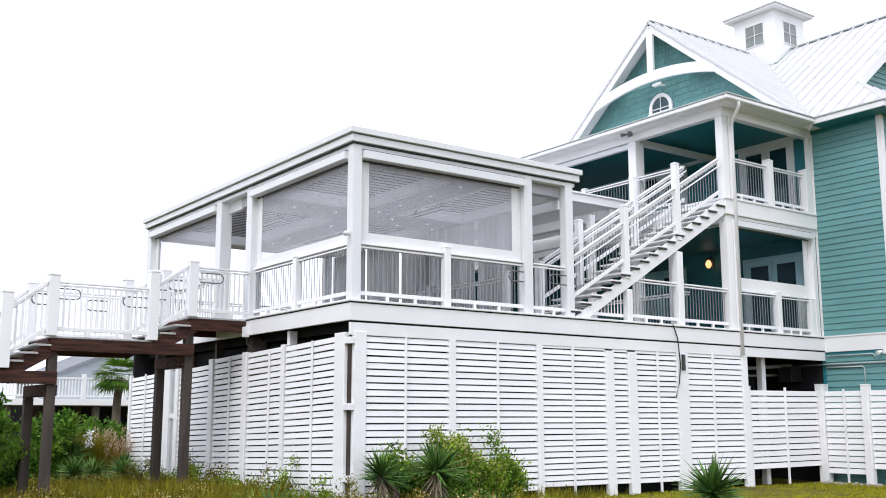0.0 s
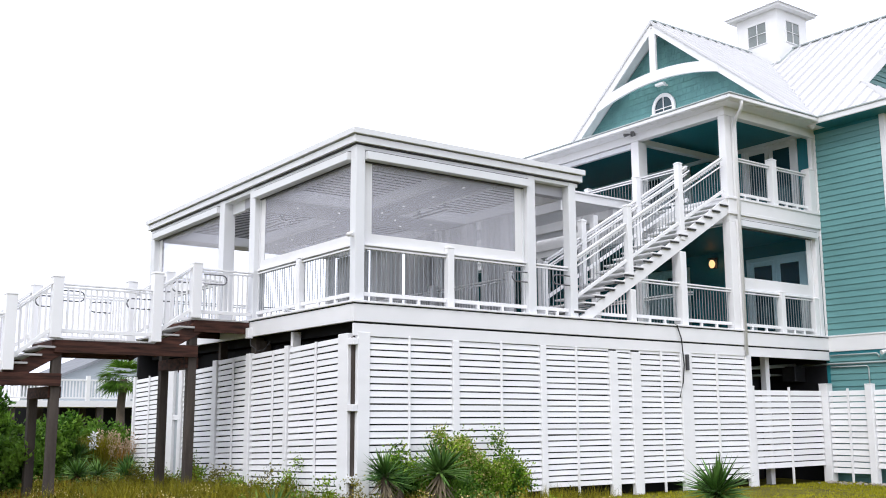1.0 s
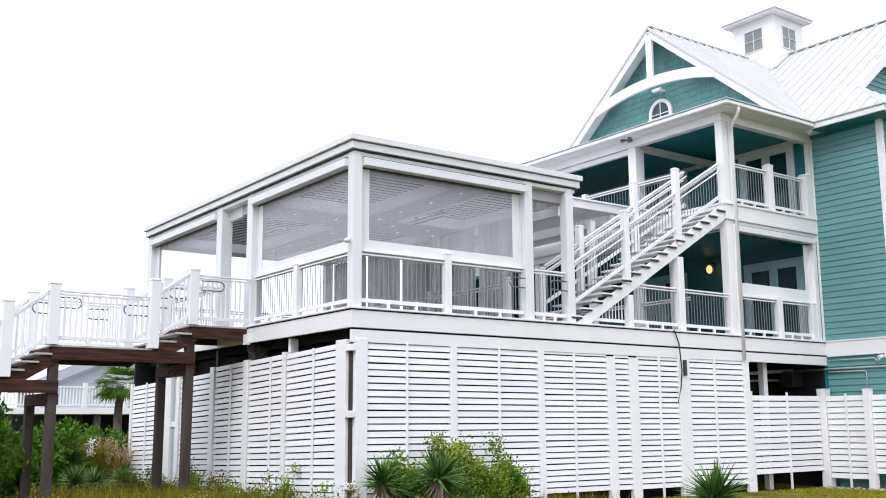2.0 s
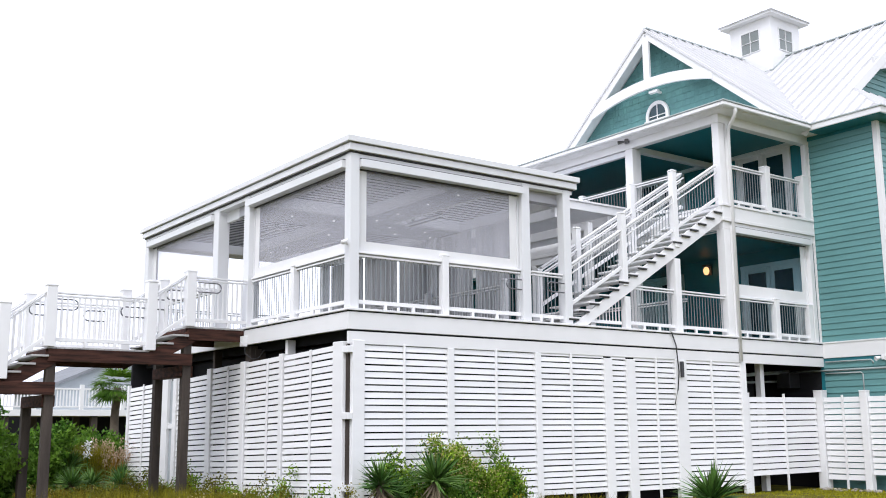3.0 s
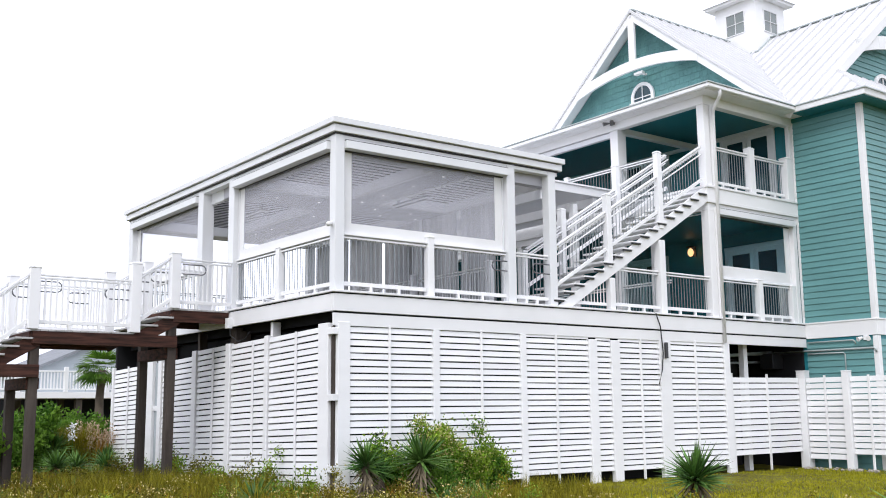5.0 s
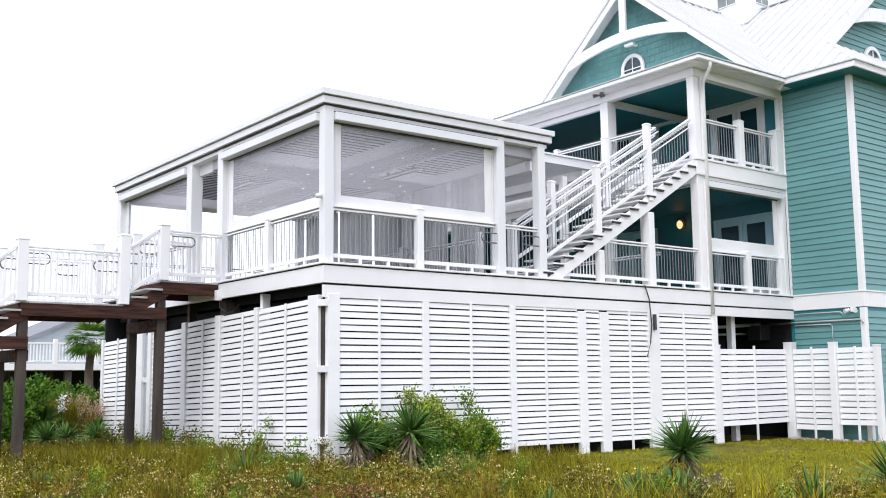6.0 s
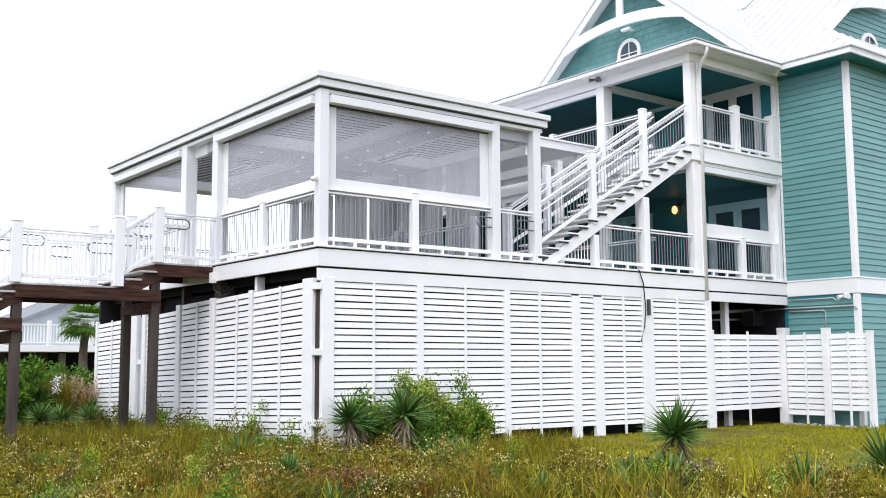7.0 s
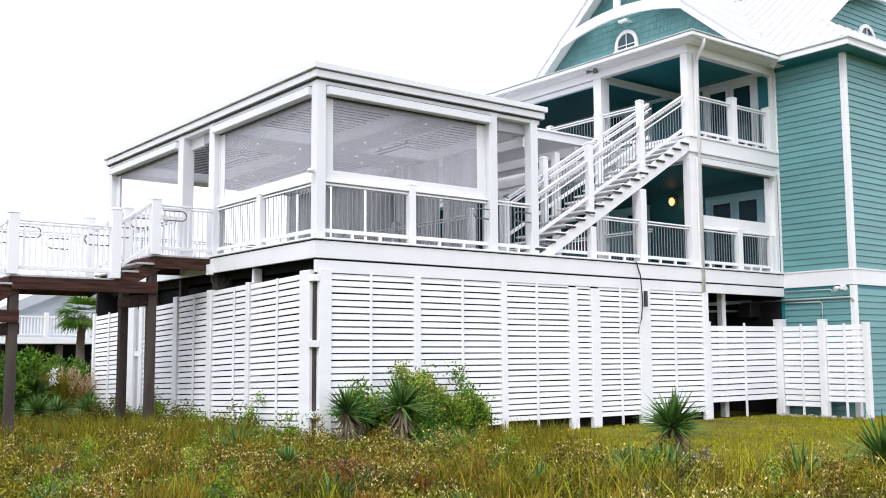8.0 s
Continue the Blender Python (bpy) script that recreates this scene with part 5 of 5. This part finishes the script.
# low weeds at the foot of the slat wall
for i in range(12):
    shrub("dune_weed", (-0.5 - 0.3 * (i % 2), 0.3 + i * 0.72, GZ), 0.4, 0.45, 0.5 + 0.14 * (i % 3), 750, 0.06, WEED if i % 2 else BUSH, 70 + i, "leafy weed at the foot of the slat wall", 0.0, 0.05, 1, 6, "wall weeds", 0.09)

# scattered weed clumps in the wild strip before the house
g = random.Random(77)
KINDS = ((GOLD, "yellow-green bushy weed clump in the dune grass", 0.0), (OLIVE, "brown-olive weed clump in the dune grass", 0.10), (WEED, "leafy green weed clump with cream flower heads", 0.16), (OLIVE, "dry olive weed clump with cream flower heads", 0.2), (BUSH, "fresh green leafy weed clump in the dune grass", 0.02), (RUST, "rust-red weed clump in the dune grass", 0.0))
done = 0
while done < 60:
    x, y = g.uniform(-7.5, 3.0), g.uniform(-10.0, 3.0)
    d = math.hypot(x + 9.27, y + 15.56)
    if not (in_view(x, y) and wild(x, y) and 8.5 < d < 20) or y > -1.6:
        continue
    k = g.choice((0, 0, 1, 1, 2, 2, 3, 3, 4)) if not (abs(x + 2.6) < 0.4 and abs(y + 5.0) < 0.5) else 5
    m, lab, fl = KINDS[k]
    r = g.uniform(0.25, 0.55)
    shrub("weed_clump", (x, y, GZ), r, r, g.uniform(0.22, 0.45), int(1900 * r / 0.35), g.uniform(0.022, 0.04), m, 500 + done, lab, fl * 0.35, 0.0, 1, 7, "weed clumps", 0.06)
    done += 1


def plume_grass(at, h, seed):
    g = random.Random(seed)
    x, y, z = at
    t = thing("plume_grass", at, "tall tan plume grass in a clump", "grass clump", "plume grasses")
    vs, fs, pv, pf = [], [], [], []
    for i in range(90):
        a, l = g.uniform(0, math.tau), g.uniform(0.5, 1.0) * h
        d = Vector((math.cos(a) * g.uniform(0.1, 0.5), math.sin(a) * g.uniform(0.1, 0.5), 1)).normalized()
        s = Vector((-math.sin(a), math.cos(a), 0)) * 0.008
        c = Vector((x + g.gauss(0, 0.12), y + g.gauss(0, 0.12), z))
        k = len(vs)
        tip = c + d * l + Vector((d.x, d.y, -0.2)) * l * 0.2
        vs += [tuple(c - s), tuple(c + s), tuple(c + d * l * 0.6 + s), tuple(c + d * l * 0.6 - s), tuple(tip)]
        fs += [(k, k + 1, k + 2, k + 3), (k + 3, k + 2, k + 4)]
        if i % 3 == 0:
            for _ in range(26):
                leaf_quads(pv, pf, tip + Vector((g.gauss(0, 0.03), g.gauss(0, 0.03), g.uniform(-0.3, 0.08))), 0.06, g, (0, 0, 1))
    part("stalks", leaf_mesh("stalks", vs, fs, DRY), None, t)
    part("plumes", leaf_mesh("plumes", pv, pf, PLUME), None, t, "feathery tan plumes")


for i, (x, y) in enumerate(((-0.42, 11.3), (-0.15, 11.7), (-0.7, 12.0))):
    plume_grass((x, y, GZ), 1.4, 90 + i)


def palm(at, h, r, seed):
    """A cabbage palm: ringed trunk and a head of fan leaves."""
    g = random.Random(seed)
    x, y, z = at
    t = thing("palm_tree", at, "small fan palm with a ragged green head", "palm tree")
    part("trunk", rod_bm([(x + 0.03 * math.sin(i), y, z + h * i / 8) for i in range(9)], [0.19 - 0.006 * i for i in range(9)], 10), BARK, t)
    vs, fs = [], []
    for i in range(52):
        a, el = g.uniform(0, math.tau), math.asin(g.uniform(-0.55, 0.95))
        d = Vector((math.cos(a) * math.cos(el), math.sin(a) * math.cos(el), math.sin(el)))
        c = Vector((x, y, z + h)) + d * r * 0.45
        s = Vector((-math.sin(a), math.cos(a), 0))
        for j in range(15):
            f = (j - 7) / 7 * 1.25
            e = (d * math.cos(f) + s * math.sin(f)).normalized()
            l = r * g.uniform(0.45, 0.62)
            w = s.cross(d) * 0.02 + d * 0.0
            sag = Vector((0, 0, -l * g.uniform(0.15, 0.45)))
            k = len(vs)
            q = e.cross(w).normalized() * 0.028
            vs += [tuple(c - q * 0.4), tuple(c + q * 0.4), tuple(c + e * l * 0.55 + q + sag * 0.25), tuple(c + e * l * 0.55 - q + sag * 0.25), tuple(c + e * l + sag)]
            fs += [(k, k + 1, k + 2, k + 3), (k + 3, k + 2, k + 4)]
    part("crown", leaf_mesh("crown", vs, fs, DARKBUSH), None, t)


# white flower spike of a yucca
t = thing("flower_stalk", (-1.2, 10.9, GZ), "tall stalk with a spike of white bell flowers", "flower", "flower stalks")
part("stem", rod_bm([(-1.2, 10.9, GZ), (-1.19, 10.9, GZ + 0.7), (-1.2, 10.9, GZ + 1.35)], [0.018, 0.014, 0.006], 6), DARKBUSH, t)
vs, fs = [], []
spike = random.Random(8)
for _ in range(90):
    leaf_quads(vs, fs, (-1.2 + spike.gauss(0, 0.05), 10.9 + spike.gauss(0, 0.05), GZ + spike.uniform(0.9, 1.35)), 0.08, spike, (0, 0, -0.6))
part("petals", leaf_mesh("petals", vs, fs, VINYL), None, t, "white petals")
gold = random.Random(29)
blades("golden_tuft", [(gold.gauss(-1.0, 0.2), gold.gauss(11.4, 0.2), 1.0) for _ in range(260)], GOLD, "round golden tuft of tall fine grass", "grass", gold, (0.9, 1.4), 0.01, 0.5, per=6)
palm((3.95, 24.5, GZ), 3.25, 1.2, 60)


# ---------------------------------------------------------------- neighbouring house
def neighbour():
    t = thing("neighbour_house", (4.5, 38, GZ), "pale blue-grey raised beach house with a white deck railing", "house")
    z = -1.15
    part("wall", prism_bm([(4.8, 37.5, z), (13.2, 37.5, z), (13.2, 37.5, 0.0), (9.0, 37.5, 1.83), (4.8, 37.5, 0.0)], (0, 7, 0)), BLUEGREY, t)
    part("roof", prism_bm([(4.4, 37.1, -0.18), (9.0, 37.1, 1.86), (13.6, 37.1, -0.18), (13.6, 37.1, -0.03), (9.0, 37.1, 2.01), (4.4, 37.1, -0.03)], (0, 8, 0)), GREYROOF, t)
    block("deck", (-6, 34.5, z - 0.3), (8.6, 37.5, z), WHITE, t)
    for x in (-4.0, -1.0, 2.2, 4.2, 6.3, 8.3):
        block("stilt", (x - 0.15, 34.7, GZ), (x + 0.15, 35.0, z - 0.3), PILE, t)
        block("stilt", (x - 0.15, 37.6, GZ), (x + 0.15, 37.9, z - 0.3), PILE, t)
    # black sheet added at the back to paint the shade under the house
    block("store_wall", (-6, 41, GZ), (12.5, 41.2, z), SHADE_BLACK, t, "black sheet standing in for shade under the house")
    rail = block("deck_rail", (-6, 34.55, z + 0.95), (8.6, 34.65, z + 1.03), VINYL, t)
    block("bottom_rail", (-6, 34.57, z + 0.1), (8.6, 34.63, z + 0.17), VINYL, rail)
    for i in range(90):
        x = -5.0 + i * 0.15
        part("picket", box_mesh(0.06, 0.04, 0.85, VINYL, 0.003), None, rail, "", Matrix.Translation((x, 34.6, z + 0.53)))
    for x in (1.2, 3.4, 5.6, 7.6):
        block("rail_post", (x - 0.09, 34.5, z), (x + 0.09, 34.7, z + 1.2), VINYL, t)


neighbour()


# ---------------------------------------------------------------- small things on the buildings
t = thing("security_camera", (-0.06, 0.1, 1.25), "small white bullet camera on the corner post", "camera")
block("mount", (-0.03, 0.07, 1.2), (-0.001, 0.13, 1.3), VINYL, t)
part("barrel", rod_bm([(-0.02, 0.1, 1.25), (-0.08, 0.05, 1.24), (-0.15, 0.0, 1.21)], [0.02, 0.04, 0.045], 10), VINYL, t, smooth=True)

t = thing("hanging_cable", (8.55, -0.08, 0), "dark cable hanging down over the slat wall", "cable")
part("cable", rod_bm([(8.3, -0.06, 0.02), (8.5, -0.08, 0.0), (8.62, -0.09, -0.3), (8.68, -0.09, -0.9), (8.62, -0.09, -1.3), (8.5, -0.09, -1.62)], 0.014), RUBBER, t)
t = thing("switch_box", (8.82, -0.07, -0.9), "narrow dark grey switch box on the slat post", "electrical box")
block("box", (8.76, -0.11, -1.02), (8.84, -0.055, -0.66), DARKMETAL, t)

t = thing("wall_lantern", (HX - 0.1, 3.5, 2.35), "lit amber glass wall lantern by the porch door", "lamp")
block("back_plate", (HX - 0.06, 3.42, 2.25), (HX - 0.03, 3.58, 2.57), DARKMETAL, t)
bm = bmesh.new()
bmesh.ops.create_icosphere(bm, subdivisions=2, radius=0.105, matrix=Matrix.Diagonal((0.8, 0.9, 1.2, 1)))
part("globe", bm, AMBER, t, "glowing amber glass", Matrix.Translation((HX - 0.19, 3.5, 2.37)), smooth=True)
block("cap", (HX - 0.26, 3.4, 2.51), (HX - 0.03, 3.6, 2.55), DARKMETAL, t)

# pipes and a flood light on the house wall under the band
t = thing("conduit", (HX - 0.08, -1, -0.6), "grey painted conduits running along the house wall", "pipe")
for z, y0, y1, r in ((-0.5, -0.1, -1.4, 0.02), (-0.72, 1.2, -1.95, 0.025), (-0.8, -0.1, -1.1, 0.018)):
    part("pipe", rod_bm([(HX - 0.06, y0, z), (HX - 0.06, y1, z), (HX - 0.06, y1 - 0.05, z - 0.05), (HX - 0.06, y1 - 0.05, z - (0.6 if r < 0.02 else 0.1))], r), GALV, t, smooth=True)
t = thing("flood_light", (HX - 0.1, -1.75, -0.48), "twin-head white flood light under the band board", "light")
for dy in (-0.09, 0.09):
    part("head", rod_bm([(HX - 0.08, -1.75 + dy, -0.46), (HX - 0.2, -1.75 + dy * 1.6, -0.5)], [0.035, 0.06], 10), VINYL, t)
block("plate", (HX - 0.07, -1.82, -0.52), (HX - 0.03, -1.68, -0.4), VINYL, t)
for x, y in ((11.0, 8.0), (12.6, 3.0)):
    t = thing("timber_pile", (x, y, GZ), "square timber pile under the porch", "pile", "piles")
    block("shaft", (x - 0.15, y - 0.15, GZ), (x + 0.15, y + 0.15, -0.12), PILE, t)
# black sheet added over the teal wall as shade below the porch
tagged(block("wall_4", (HX - 0.04, 0.06, GZ), (HX - 0.01, 11.0, -0.42), SHADE_BLACK), "black sheet standing in for shade under the porch", "wall", kind="structure")
t = thing("air_handler", (13.2, 2.1, GZ), "dark air-conditioning cabinet with a duct under the porch", "air conditioner")
block("cabinet", (12.7, 1.8, GZ), (13.9, 2.6, -0.85), DARKMETAL, t)
block("duct", (13.95, 0.7, -1.15), (14.4, 1.1, -0.75), DARKMETAL, t)
t = thing("timber_pile", (12.3, 0.4, GZ), "white painted pile under the porch", "pile", "piles")
block("shaft", (12.22, 0.34, GZ), (12.38, 0.5, -0.12), SLAT, t)
t = thing("duct", (12.6, 1.1, -0.8), "grey sheet-metal duct and pipes slung under the porch", "duct")
part("pipe", rod_bm([(11.4, 1.3, -0.95), (12.6, 1.15, -0.82), (HX - 0.06, 1.0, -0.7)], 0.05, 10), GALV, t, smooth=True)
part("pipe", rod_bm([(11.4, 1.5, -1.1), (12.8, 1.3, -1.0), (HX - 0.06, 1.2, -0.95)], 0.03, 8), GALV, t, smooth=True)
part("hanger", rod_bm([(12.6, 1.15, -0.8), (12.6, 1.15, -0.11)], 0.008, 6), GALV, t)
# stones along the fence foot
g = random.Random(5)
for i in range(46):
    u = g.random()
    x, y = 13.75 + g.gauss(0, 0.16), -0.1 - 2.6 * u
    s = g.uniform(0.03, 0.09)
    bm = bmesh.new()
    bmesh.ops.create_icosphere(bm, subdivisions=1, radius=s)
    for v in bm.verts:
        v.co *= g.uniform(0.75, 1.15)
        v.co.z *= 0.6
    tagged(part("stone", bm, STONE, None, at=Matrix.Translation((x, y, GZ + s * 0.3))), "small pale stone by the fence foot", "stone", "stones by the fence")

# ---------------------------------------------------------------- inside the pavilion
def curtain(axis, const, a, b, z0, z1, seed):
    """A pleated fabric curtain hung from a rail."""
    g = random.Random(seed)
    bm = bmesh.new()
    n = max(8, int(abs(b - a) / 0.035))
    rows = []
    for i in range(n + 1):
        u = a + (b - a) * i / n
        o = 0.035 * math.sin(i * 1.1) + g.uniform(-0.012, 0.012)
        p = (const + o, u) if axis == "y" else (u, const + o)
        rows.append([bm.verts.new((*p, z)) for z in (z0, (z0 + z1) / 2, z1)])
    for p, q in zip(rows, rows[1:]):
        for k in range(2):
            bm.faces.new((p[k], q[k], q[k + 1], p[k + 1]))
    c = (const, (a + b) / 2, z0) if axis == "y" else ((a + b) / 2, const, z0)
    t = thing("curtain", c, "pleated pale grey curtain hanging at the pavilion's side", "curtain", "curtains")
    part("fabric", bm, CURTAIN, t, smooth=True)
    if axis == "y":
        part("rail", rod_bm([(const, a, z1 + 0.02), (const, b, z1 + 0.02)], 0.015), STEEL, t)
    else:
        part("rail", rod_bm([(a, const, z1 + 0.02), (b, const, z1 + 0.02)], 0.015), STEEL, t)


for i, (a, b) in enumerate(((2.0, 3.3), (3.45, 4.85), (5.15, 6.6), (6.75, 8.3), (8.45, 10.2))):
    curtain("y", PX - 0.12, a, b, 0.06, 2.62, 200 + i)


for a, b in ((2.1, 4.85), (5.15, 7.6), (7.75, 10.2)):
    railing((PX - 0.32, a, 0.02), (PX - 0.32, b, 0.02), "white vinyl railing on the far side of the pavilion", 1.07, bars=VINYL)
newel((PX - 0.32, 7.68, 0.02), 1.2, 0.15)
newel((PX - 0.32, 5.0, 0.02), 1.2, 0.15)
newel((PX - 0.32, 2.0, 0.02), 1.2, 0.15)
